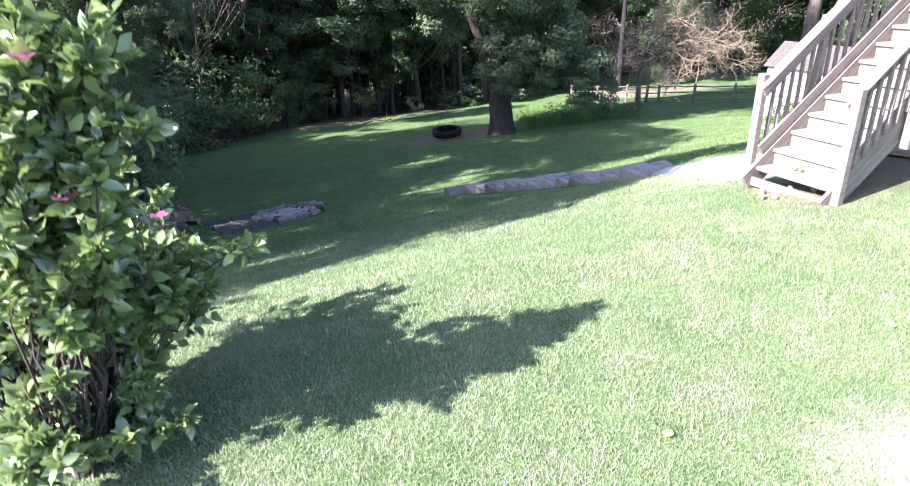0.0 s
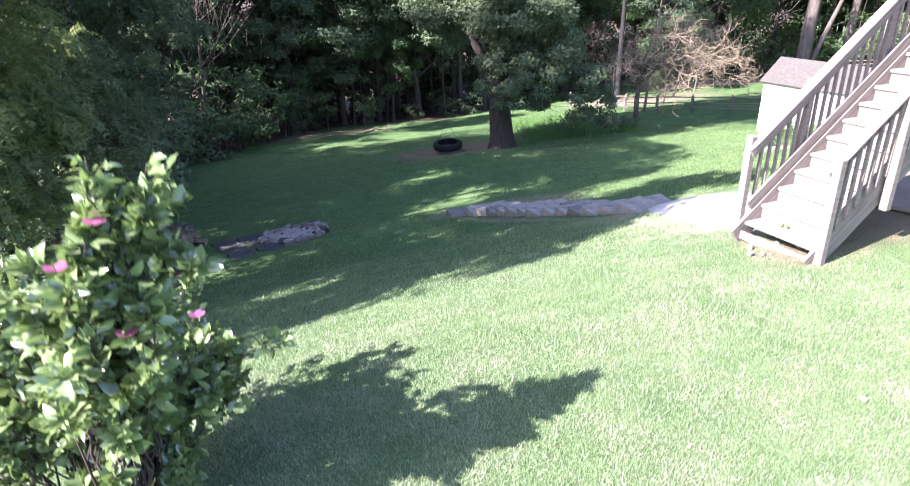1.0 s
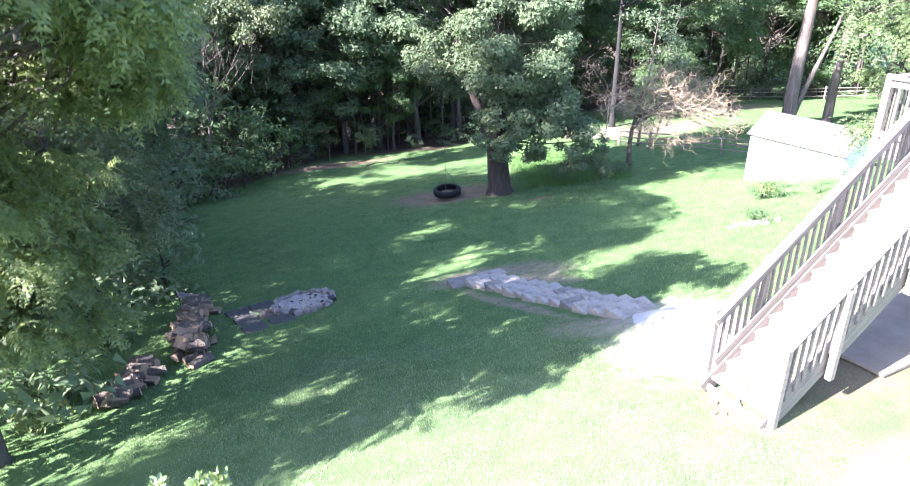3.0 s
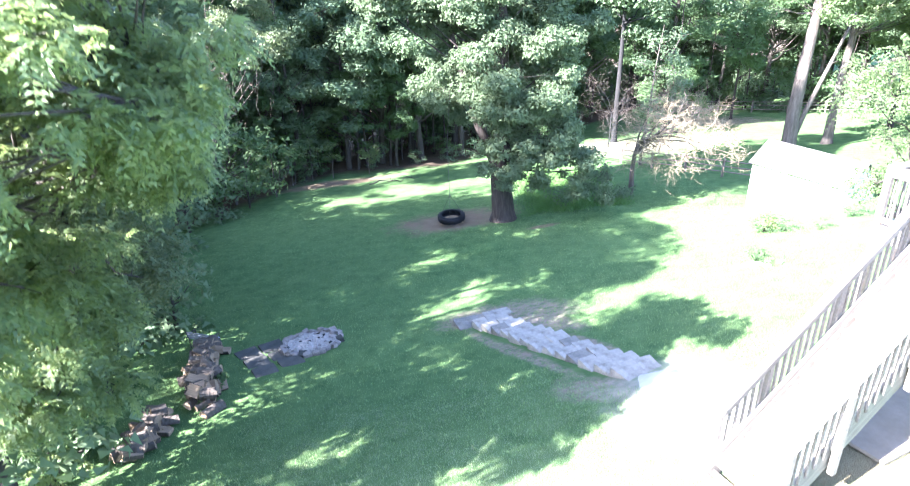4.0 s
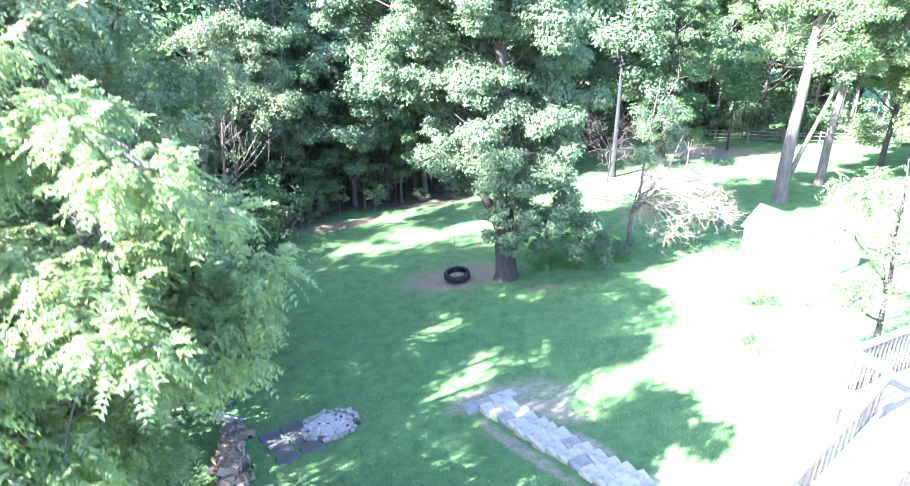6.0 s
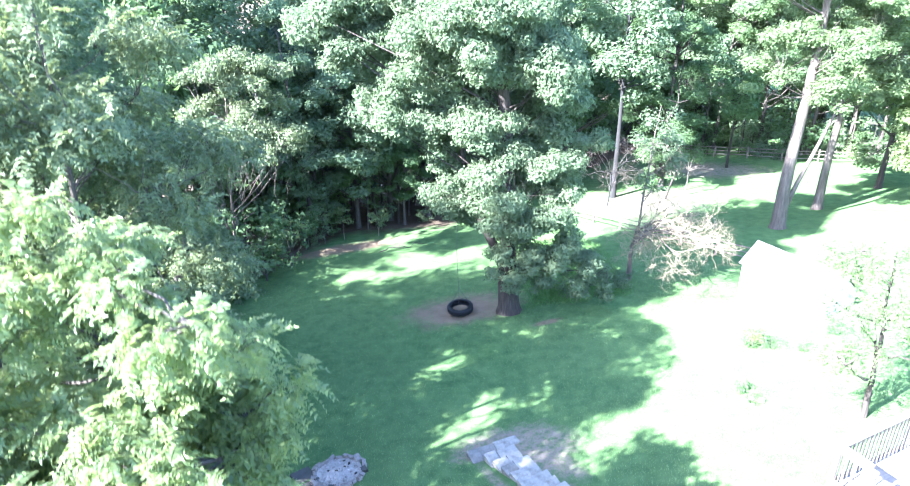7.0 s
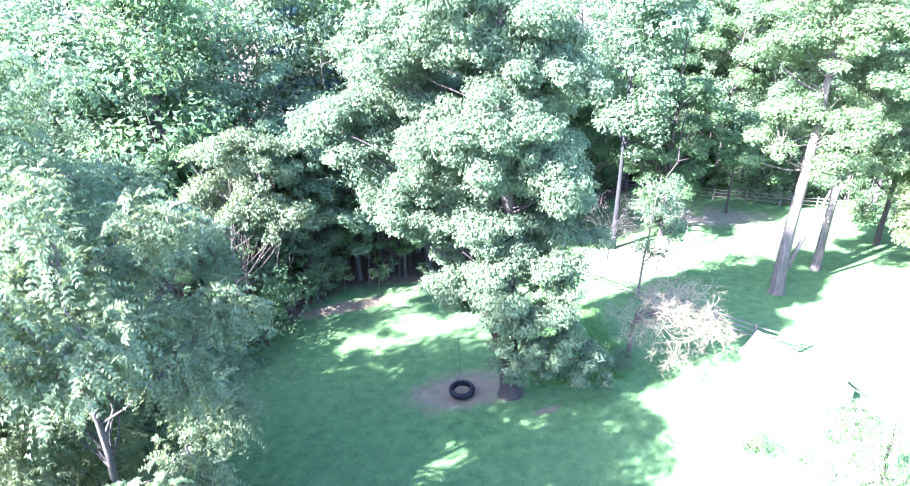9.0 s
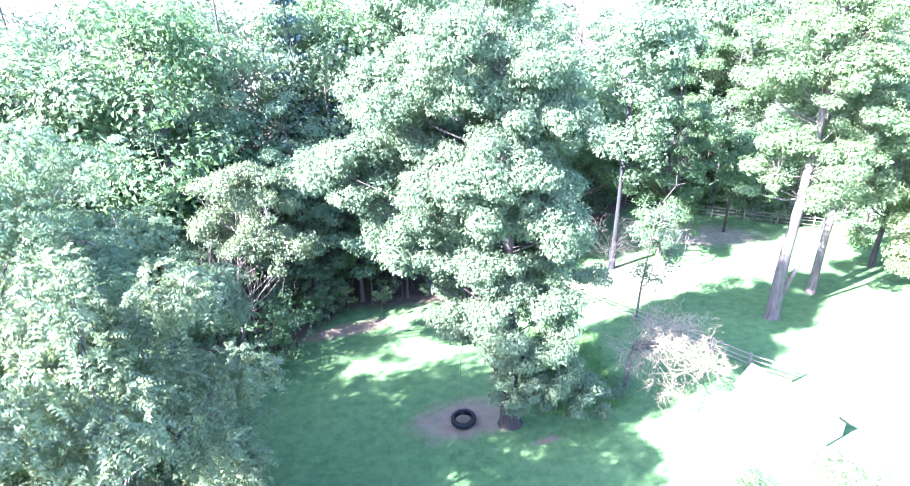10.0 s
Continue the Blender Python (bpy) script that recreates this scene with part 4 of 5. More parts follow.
def tyre_swing(x, y):
    c = on_land(x, y)
    sw = empty("tyre_swing", pose(c.x, c.y, c.z + 0.36, 4, -3, 0), "black tractor tyre hung flat as a swing from the oak", "swing")
    R, r = 0.56, 0.15
    bm = bmesh.new()
    nu, nv = 40, 12
    vs = [[bm.verts.new(((R - r * 0.15 + r * math.copysign(abs(math.cos(b)) ** 0.7, math.cos(b)) * 0.95) * math.cos(a), (R - r * 0.15 + r * math.copysign(abs(math.cos(b)) ** 0.7, math.cos(b)) * 0.95) * math.sin(a), 0.15 * math.copysign(abs(math.sin(b)) ** 0.6, math.sin(b))))
           for b in [2 * math.pi * k / nv for k in range(nv)]] for a in [2 * math.pi * j / nu for j in range(nu)]]
    for j in range(nu):
        for k in range(nv):
            if not 4 <= k <= 7:
                bm.faces.new((vs[j][k], vs[(j + 1) % nu][k], vs[(j + 1) % nu][(k + 1) % nv], vs[j][(k + 1) % nv]))
    bmesh.ops.solidify(bm, geom=bm.faces[:], thickness=0.015)
    tyre = part("tyre", bm, M_TYRE, sw, "black tyre with deep lugs", smooth=True)
    lug = part("lug", box_bm(0.05, 0.05, 0.2, 0.008), M_TYRE, tyre)
    for j in range(30):
        a = 2 * math.pi * j / 30
        m = Matrix.Rotation(a, 4, "Z") @ pose(R + 0.075, 0, 0.055 * (1 if j % 2 else -1), 35 if j % 2 else -35, 0, 0)
        if j:
            share(lug, m)
        else:
            lug.matrix_basis = m
    V, F = [], []
    hub = Vector((0, 0, 1.15))
    for k in range(3):
        a = 2 * math.pi * k / 3 + 0.4
        tube(V, F, [Vector((R * math.cos(a), R * math.sin(a), 0.1)), hub], [0.008, 0.008], 5)
    tube(V, F, [hub, hub + Vector((0.05, 0, 2.5)), Vector((0.4, -0.3, 6.5))], [0.009] * 3, 5)
    link_mesh("rope", V, F, M_ROPE, sw)


tyre_swing(-1.05, 29.75)

# feathery locusts on the near side of the lawn
near_boughs = [c for c in crown(31, (2.5, -1.2, 7.7), (2.5, 2.6, 5.5), 46, 0.7, 0.9, low=-0.5, hollow=0.6) + crown(33, (2.0, -3.0, 7.3), (2.0, 1.0, 3.7), 15, 0.7, 0.9) + crown(38, (0.2, -3.2, 7.2), (2.0, 0.9, 2.8), 12, 0.7, 0.9) + crown(32, (1.4, 0.3, 4.4), (1.9, 1.3, 2.1), 26, 0.7, 0.9, hollow=0.2)
               if (c[0] + c[3] < 2.85 + 0.75 * max(0.0, c[2] - 5.0) or c[1] < -3.0) and not (c[1] - 0.6 * c[0] < -2.1 and c[2] + 0.91 * c[0] < 7.9)] + [(4.3, -0.2, 8.2, 0.8), (3.9, 0.3, 7.6, 0.8)]
tree("locust_tree", on_land(-9.2, 9.6), 12.8, 0.17, boughs(35, near_boughs, 5, 0.95, 0.12, 0.32, 0.52, 0.4),
     (M_BARK_DARK, M_LOCUST_LEAF), "leafy locust tree with drooping feathery foliage", 33, ("frond", 0.36, 300), lean=(0.5, 0.1), limb_from=0.3, leaflet=0.3, pairs=7, flat=0.42, twigs=1, stride=10)
# low locust out of view, added to shade the near one's lower crown
tree("locust_tree", on_land(-12.4, 2.6), 10.6, 0.2, crown(39, (0.0, 0, 6.2), (2.2, 2.2, 3.8), 56, 0.9, 1.3, hollow=0.35), (M_BARK_DARK, M_WOODS_LOCUST), "unseen low spreading locust tree with feathery green foliage, added for shade", 40, ("frond", 0.8, 34), limb_from=0.35, leaflet=0.19, pairs=7, twigs=1)
# (-15, 11) stands unseen, added for its shade; the last three shade the lawn
for x, y, h, s in ((-10.6, 15.2, 17.5, 34), (-15.0, 11.0, 20.5, 37), (-14.2, 18.0, 21.8, 41), (-17.0, 20.5, 20.0, 45), (-13.4, 22.6, 17.0, 47)):
    near = s == 34
    high = crown(s, (0.5 if near else 0.3, -0.2, h * 0.62), (2.9 if near else 3.6, 3.6, h * 0.36), 34, 1, 1, hollow=0.55) + crown(s + 60, (-0.8, 0.8, 4.4), (2.2, 2.2, 2.2), 6, 1, 1)
    tree("locust_tree", on_land(x, y), h, 0.17 if near else 0.22, boughs(s + 2, high, 4, 1.0, 0.18, 0.5, 0.85, 0.45),
         (M_BARK_DARK, M_NEAR_WOODS if near else M_WOODS_LOCUST), "tall locust tree with feathery green foliage", s + 1, ("frond", 0.46, 130 if near else 115), lean=(0.7, -0.2), limb_from=0.35, leaflet=0.27, pairs=6, twigs=1, flat=0.5, stride=12, limb=0.7)

# woods: a few kinds of tree, repeated
kinds, far_kinds, slim_kinds = [], [], []
for k, (h, mat, per, size) in enumerate([(20, M_FOREST_LEAF, 255, 0.25), (24, M_FOREST_LEAF, 235, 0.26), (17, M_MAPLE_LEAF, 255, 0.25), (22, M_MAPLE_LEAF, 235, 0.26), (15, M_FOREST_LEAF, 255, 0.25)]):
    cl = boughs(55 + k, crown(50 + k, (0, 0, h * 0.62), (3.7 + 0.4 * (k % 2), 3.8, h * 0.38), 34, 1, 1, hollow=0.45), 3, 1.1, 0.3, 0.65, 1.15, 0.3)
    kinds.append(tree("forest_tree", Vector((0, 0, -200)), h, 0.2 + 0.03 * (k % 3), cl, (M_BARK_DARK, mat), "tall leafy tree at the edge of the woods", 60 + k, ("small", size * 0.9, per * 1.15), lean=(random.uniform(-1, 1), random.uniform(-1, 1)), group="woods", limb_from=0.28, twigs=1, limb_sides=4, stride=6))
for k, (h, mat) in enumerate([(22, M_FOREST_LEAF), (25, M_OAK_LEAF), (20, M_MAPLE_LEAF)]):
    cl = crown(150 + k, (0, 0, h * 0.55), (4.6, 4.4, h * 0.43), 34, 1.5, 2.3, hollow=0.5)
    far_kinds.append(tree("far_tree", Vector((0, 0, -200)), h, 0.25, cl, (M_BARK_DARK, mat), "leafy tree deep in the woods", 160 + k, ("small", 0.34, 78), group="deep woods", limb_from=0.25, sides=6, twigs=0, limb_sides=3))
for k, h in enumerate((13, 16, 11)):
    slim_kinds.append(tree("slender_tree", Vector((0, 0, -200)), h, 0.085, crown(180 + k, (0, 0, h * 0.75), (1.5, 1.5, h * 0.25), 12, 0.5, 0.9), (M_BARK, M_FOREST_LEAF), "slender straight young tree in the woods", 185 + k, ("small", 0.28, 150),
                           lean=(0.8 - 0.7 * k, 0.3), group="slender trees", limb_from=0.35, sides=6, twigs=1, limb_sides=3))
spruce_crown = [(0.12 * (k % 3 - 1) + (2.9 - 0.16 * k * 0.95) * 0.62 * math.cos(2.4 * j + k), (2.9 - 0.16 * k * 0.95) * 0.62 * math.sin(2.4 * j + k), 2.5 + k * 0.95, 1.15 - 0.05 * k) for k in range(17) for j in range(4)]
spruce = tree("spruce_tree", Vector((0, 0, -200)), 19.5, 0.22, spruce_crown, (M_BARK_DARK, M_SPRUCE), "dark blue-green spruce among the leafy trees", 170, ("leaf", 0.34, 150), group="spruces", flat=0.4, hang=0.8)


def plant(pool, first, k, p, rnd, s):
    m = Matrix.Translation(on_land(p.x, p.y)) @ Matrix.Rotation(rnd.uniform(0, 6.28), 4, "Z") @ Matrix.Rotation(radians(rnd.uniform(-3, 3)), 4, "X")
    if first[k]:
        pool[k].matrix_basis, first[k], ob = m, False, pool[k]
    else:
        ob = copy_thing(pool[k], m)
    ob.scale = (s, s, s * rnd.uniform(0.92, 1.12))


WOODS_EDGE = [(-21, 12), (-20.5, 18), (-19.5, 24), (-18.5, 30), (-16.5, 36), (-13, 41.5), (-9.5, 46), (-4.5, 48), (1, 49.5), (5.5, 53), (10, 59), (14.5, 70.5), (24, 66), (33, 59.8), (43, 52.6), (50, 47)]


def young(p, s):
    """Lowers trees along a lane through the woods, added so sun reaches the lawn."""
    a = (-7 - p.x) * 0.84 + (40 - p.y) * 0.545
    w = (p.x + 7) * 0.545 - (p.y - 40) * 0.84
    return min(s, max(0.22, 0.03 * a)) if -6.5 < w < 6.5 and 0 < a < 34 else s


def woods():
    rnd = random.Random(77)
    near, far, slim = [True] * len(kinds), [True] * len(far_kinds), [True] * 3
    for i in range(len(WOODS_EDGE) - 1):
        a, b = Vector(WOODS_EDGE[i]), Vector(WOODS_EDGE[i + 1])
        d = b - a
        out = Vector((-d.y, d.x)).normalized()
        n = max(1, round(d.length / 3.4))
        for k in range(n):
            p = a.lerp(b, (k + rnd.uniform(0.2, 0.8)) / n)
            q = p + out * rnd.uniform(0.5, 2.5)
            if i < 3:
                plant(kinds, near, rnd.randrange(len(kinds)), q, rnd, young(q, rnd.uniform(0.65, 0.9)))
            else:
                plant(kinds, near, rnd.randrange(len(kinds)), q, rnd, young(q, rnd.uniform(0.68, 0.85) if i < 6 else rnd.uniform(0.8, 1.1)))
            if k % 2 == 0:
                q = p + out * rnd.uniform(4.5, 6.5)
                if i < 6:
                    plant(kinds, near, rnd.randrange(len(kinds)), q, rnd, young(q, rnd.uniform(0.72, 0.88)))
                else:
                    plant(far_kinds, far, rnd.randrange(len(far_kinds)), q, rnd, young(q, rnd.uniform(0.8, 1.1)))
            for row in range(2 if i < 3 else 3):
                q = p + out * (8.5 + 7.0 * row + rnd.uniform(-2, 2)) + d.normalized() * rnd.uniform(-2.5, 2.5)
                plant(far_kinds, far, rnd.randrange(len(far_kinds)), q, rnd, young(q, rnd.uniform(0.85, 1.2)))
            for row in range(2):
                q = p + out * rnd.uniform(-0.5, 5.0) + d.normalized() * rnd.uniform(-1.7, 1.7)
                plant(slim_kinds, slim, rnd.randrange(3), q, rnd, young(q, rnd.uniform(0.8, 1.2)))
    for k, (x, y, s) in enumerate(((-26.2, 46.0, 1.22), (-13.0, 52.0, 1.25), (-10.4, 53.5, 1.1), (-28.6, 47.5, 1.1))):
        plant([spruce], [k == 0], 0, Vector((x, y)), rnd, s)
    # younger growth that closes the edge behind the oak
    for k, x, y, s in ((2, -16.8, 43.6, 0.52), (0, -14.0, 45.4, 0.42), (4, -11.4, 46.2, 0.5), (3, -8.2, 46.9, 0.38), (2, -5.4, 47.6, 0.46), (0, -17.6, 39.0, 0.45)):
        plant(kinds, near, k, Vector((x, y)), rnd, s)


woods()

# tall pale trees beyond the lawn
tree("pale_tree", on_land(20.0, 40.2), 24.0, 0.42, boughs(82, crown(81, (0.8, 0.3, 14.7), (4.4, 4.0, 7.6), 48, 1, 1, low=-0.9, hollow=0.3), 6, 1.25, 0.3, 0.5, 0.85, 0.5), (M_BARK_PALE, M_PALE_TREE_LEAF),
     "tall tree with a pale forked trunk and high feathery crown", 82, ("small", 0.17, 620), stride=15, twigs=0, limb=0.35, lean=(0.5, 0.6), forks=[([(0.05, 0, 0.8), (0.7, 0.1, 3.0), (1.9, 0.3, 6.3), (3.2, 0.6, 10.0)], 0.2)], limb_from=0.45)
tree("pale_tree", on_land(24.4, 43.8), 23.0, 0.3, boughs(83, crown(84, (1.6, 0.4, 13.4), (4.4, 4.2, 7.4), 46, 1, 1, low=-0.9, hollow=0.3), 6, 1.25, 0.3, 0.5, 0.85, 0.5), (M_BARK_PALE, M_PALE_TREE_LEAF),
     "tall tree with a slim pale trunk leaning, high feathery crown", 85, ("small", 0.17, 620), stride=15, twigs=0, limb=0.35, lean=(1.3, 0.3), limb_from=0.4)
for (x, y, h, s) in ((31.2, 48.0, 17.0, 86), (34.5, 44.5, 18.0, 87), (30.0, 40.0, 13.0, 88), (28.5, 36.5, 10.0, 89)):
    tree("field_tree", on_land(x, y), h, 0.22, boughs(s + 70, crown(s, (0, 0, h * 0.55), (3.5, 3.3, h * 0.44), 40, 1, 1, hollow=0.35), 4, 1.0, 0.25, 0.5, 0.9), (M_BARK, M_PALE_TREE_LEAF),
         "leafy pale green tree standing in the grass beyond the fence", s + 5, ("small", 0.19, 330), limb_from=0.3, twigs=0, stride=9, limb=0.5)
tree("maple_tree", on_land(16.2, 53.4), 20.0, 0.24, boughs(189, crown(89, (-0.5, -0.4, 10.2), (3.4, 3.2, 8.8), 52, 1, 1, hollow=0.35), 4, 0.8, 0.25, 0.5, 0.9), (M_BARK_DARK, M_MAPLE_LEAF), "broad maple with layered light green leaves, behind the fence", 90, ("small", 0.17, 420), limb_from=0.12, flat=0.5, stride=8)
# grey trunk and thin tree behind the fence
tree("grey_trunk_tree", on_land(11.6, 51.0), 22.0, 0.22, crown(91, (0.8, 0, 15.0), (4.0, 3.6, 6.5), 42, 1.1, 1.7, low=-0.6) + crown(291, (0.4, -0.3, 10.6), (2.7, 2.3, 2.2), 14, 0.9, 1.3), (M_BARK_GREY, M_FOREST_LEAF), "tall tree with a straight grey trunk", 92, ("leaf", 0.34, 150), limb_from=0.5)
tree("slim_tree", on_land(11.2, 41.6), 9.5, 0.09, crown(93, (0.9, 0.2, 6.0), (1.7, 1.6, 3.0), 22, 0.5, 0.9), (M_BARK_PALE, M_OAK_LEAF), "slim young tree with thin grey-green leaves, at the fence", 94, ("leaf", 0.2, 220), lean=(0.6, 0), limb_from=0.3)
tree("young_maple", on_land(23.7, 58.4), 11.0, 0.12, crown(95, (0, 0, 7.4), (2.8, 2.6, 3.2), 26, 0.8, 1.3), (M_BARK, M_MAPLE_LEAF), "young maple in the grass by the far fence", 96, ("leaf", 0.3, 170), limb_from=0.4)
# leaning small tree by the deck
tree("sumac_tree", on_land(11.2, 16.3), 6.8, 0.09, boughs(99, crown(97, (-0.7, -0.5, 4.5), (1.9, 1.7, 1.9), 13, 0.45, 0.75), 3, 0.6, 0.1, 0.3, 0.5, 0.3), (M_BARK, M_PALE_TREE_LEAF), "small bushy tree with long drooping leaves, beside the deck", 98, ("frond", 0.46, 150), lean=(-0.8, -0.4), limb_from=0.2)


# small tree hung with dry vines at the edge of the woods, and saplings before it
def vine_tree(x, y):
    base = on_land(x, y)
    sprays = boughs(301, crown(300, (1.4, 0.0, 12.2), (2.8, 2.0, 2.7), 24, 1, 1) + crown(302, (3.2, -0.2, 10.2), (1.7, 1.4, 1.0), 8, 1, 1), 4, 0.9, 0.2, 0.4, 0.75, 0.6)
    root = tree("vine_tree", base, 13.5, 0.1, sprays, (M_BARK_PALE, M_VINE_LEAF), "crooked small tree hung with dry vines, yellow-green crown", 303, ("small", 0.16, 520), lean=(1.2, -0.2), hang=0.9, stride=8, twigs=0, rise=0.9,
                forks=[([(0.05, 0, 2.6), (0.5, 0.1, 4.6), (0.3, 0.1, 6.6), (1.2, 0.0, 10.2)], 0.08), ([(0.0, 0, 4.0), (-0.5, -0.2, 6.0), (-0.3, -0.2, 9.6)], 0.06)])
    rnd = random.Random(304)
    for k in range(70):
        a = Vector((rnd.uniform(-1.2, 4.2), rnd.uniform(-1.6, 0.6), rnd.uniform(8.0, 11.2)))
        V, F = [], []
        tube(V, F, bend(a, a + Vector((rnd.gauss(0, 0.35), rnd.gauss(0, 0.3), -rnd.uniform(1.2, 3.8))), rnd, 0, 0.1, 6), [0.015, 0.014, 0.013, 0.012, 0.011, 0.009, 0.005], 4)
        link_mesh("hanging_vine", V, F, M_BARK_PALE, root, "dry hanging vine", smooth=True)
    return root


vine_tree(-14.9, 36.3)
for x, y, h, s in ((-9.7, 44.7, 2.6, 311), (-7.2, 45.3, 2.2, 313), (-11.0, 43.9, 3.4, 315), (-12.2, 43.0, 3.0, 317)):
    tree("sapling", on_land(x, y), h, 0.035, crown(s, (0.1, 0, h * 0.72), (0.8, 0.7, h * 0.3), 13, 0.22, 0.4), (M_BARK_PALE, M_PALE_TREE_LEAF), "thin pale sapling with light green leaves, before the woods", s + 1, ("small", 0.14, 420),
         group="saplings", sides=6, limb_sides=4, twigs=1)


# ---- shrubs of the undergrowth ----
def shrub(name, label, seed, r, h, n, mat, size, per):
    return tree(name, Vector((0, 0, -200)), h, 0.05, crown(seed, (0, 0, h * 0.5), (r, r, h * 0.5), n, 0.35, 0.65), (M_BARK_DARK, mat), label, seed + 1, ("small", size * 1.08, per * 0.72),
                group="undergrowth", category="shrub", limb_from=0.02, sides=5, twigs=0, limb_sides=3)


shrubs = [shrub("shrub", "leafy shrub in the undergrowth at the edge of the woods", 101, 1.4, 2.4, 16, M_FOREST_LEAF, 0.19, 190), shrub("shrub", "leafy shrub in the undergrowth at the edge of the woods", 103, 1.7, 3.6, 20, M_MAPLE_LEAF, 0.2, 160)]


def undergrowth():
    rnd = random.Random(31)
    line = [(-11.5, 10.5), (-11.5, 14.0), (-13.2, 17.5), (-15.5, 21.5), (-17.0, 26), (-17.5, 30), (-16.0, 34.5), (-13.2, 39.5), (-9.8, 44.5), (-5.0, 46.8), (0.5, 48), (5, 50), (9.5, 57), (14.5, 70), (23, 65.2), (32, 58.8), (42, 51.6)]
    first = [True, True]
    for x, y, s in ((-10.2, 12.0, 1.5), (-11.0, 15.6, 1.5), (-10.4, 19.6, 1.3), (-11.8, 18.0, 1.7), (-9.8, 9.3, 1.4), (-11.5, 9.0, 1.8), (-12.8, 21.5, 1.5), (-14.2, 24.2, 1.5), (-14.6, 29.5, 1.6), (-15.2, 32.5, 1.5), (-14.2, 34.6, 1.25), (-13.4, 37.2, 1.2), (-15.6, 35.2, 1.5), (-12.4, 39.6, 1.1), (-14.6, 38.4, 1.6)):
        plant(shrubs, first, rnd.randrange(2), Vector((x, y)), rnd, s)
    back = [(-19, 36), (-16, 42), (-12.5, 46.5), (-8, 51), (-2, 53), (4, 55), (9, 62)]
    for i in range(len(back) - 1):
        a, b = Vector(back[i]), Vector(back[i + 1])
        for k in range(round((b - a).length / 1.6)):
            p = a.lerp(b, rnd.random()) + Vector((rnd.uniform(-4, 1), rnd.uniform(-0.5, 4)))
            plant(shrubs, first, rnd.randrange(2), p, rnd, rnd.uniform(0.9, 1.5))
    deep = [(-20, 44), (-13, 54), (-3, 59), (6, 62), (11, 68), (18, 75), (26, 80), (36, 74)]
    for i in range(len(deep) - 1):
        a, b = Vector(deep[i]), Vector(deep[i + 1])
        for k in range(round((b - a).length / 1.5)):
            plant(shrubs, first, rnd.randrange(2), a.lerp(b, rnd.random()) + Vector((rnd.uniform(-3, 3), rnd.uniform(-3, 5))), rnd, rnd.uniform(1.5, 2.4))
    for i in range(len(line) - 1):
        a, b = Vector(line[i]), Vector(line[i + 1])
        n = round((b - a).length / 2.2)
        for k in range(n):
            p = a.lerp(b, (k + rnd.random()) / n) + Vector((rnd.uniform(-2.4, 0.2), rnd.uniform(0, 2.2)))
            j = rnd.randrange(2)
            s = rnd.uniform(0.45, 0.95)
            m = Matrix.Translation(on_land(p.x, p.y)) @ Matrix.Rotation(rnd.uniform(0, 6.28), 4, "Z")
            if first[j]:
                shrubs[j].matrix_basis, first[j] = m, False
                ob = shrubs[j]
            else:
                ob = copy_thing(shrubs[j], m)
            ob.scale = (s, s, s * rnd.uniform(0.8, 1.3))


    # a thicket behind the far fence
    a, b = Vector((13, 73)), Vector((43, 51.5))
    for k in range(34):
        p = a.lerp(b, (k + rnd.random()) / 34) + Vector((0.58, 0.81)) * rnd.uniform(0.5, 5.0)
        plant(shrubs, first, rnd.randrange(2), p, rnd, rnd.uniform(1.1, 1.9))


undergrowth()
for x, y, s in ((11.1, 23.5, 0.42), (11.6, 22.9, 0.3), (8.9, 18.5, 0.2), (12.4, 22.0, 0.25), (14.2, 23.2, 0.35)):
    copy_thing(shrubs[1], Matrix.Translation(on_land(x, y))).scale = (s, s, s * 0.6)


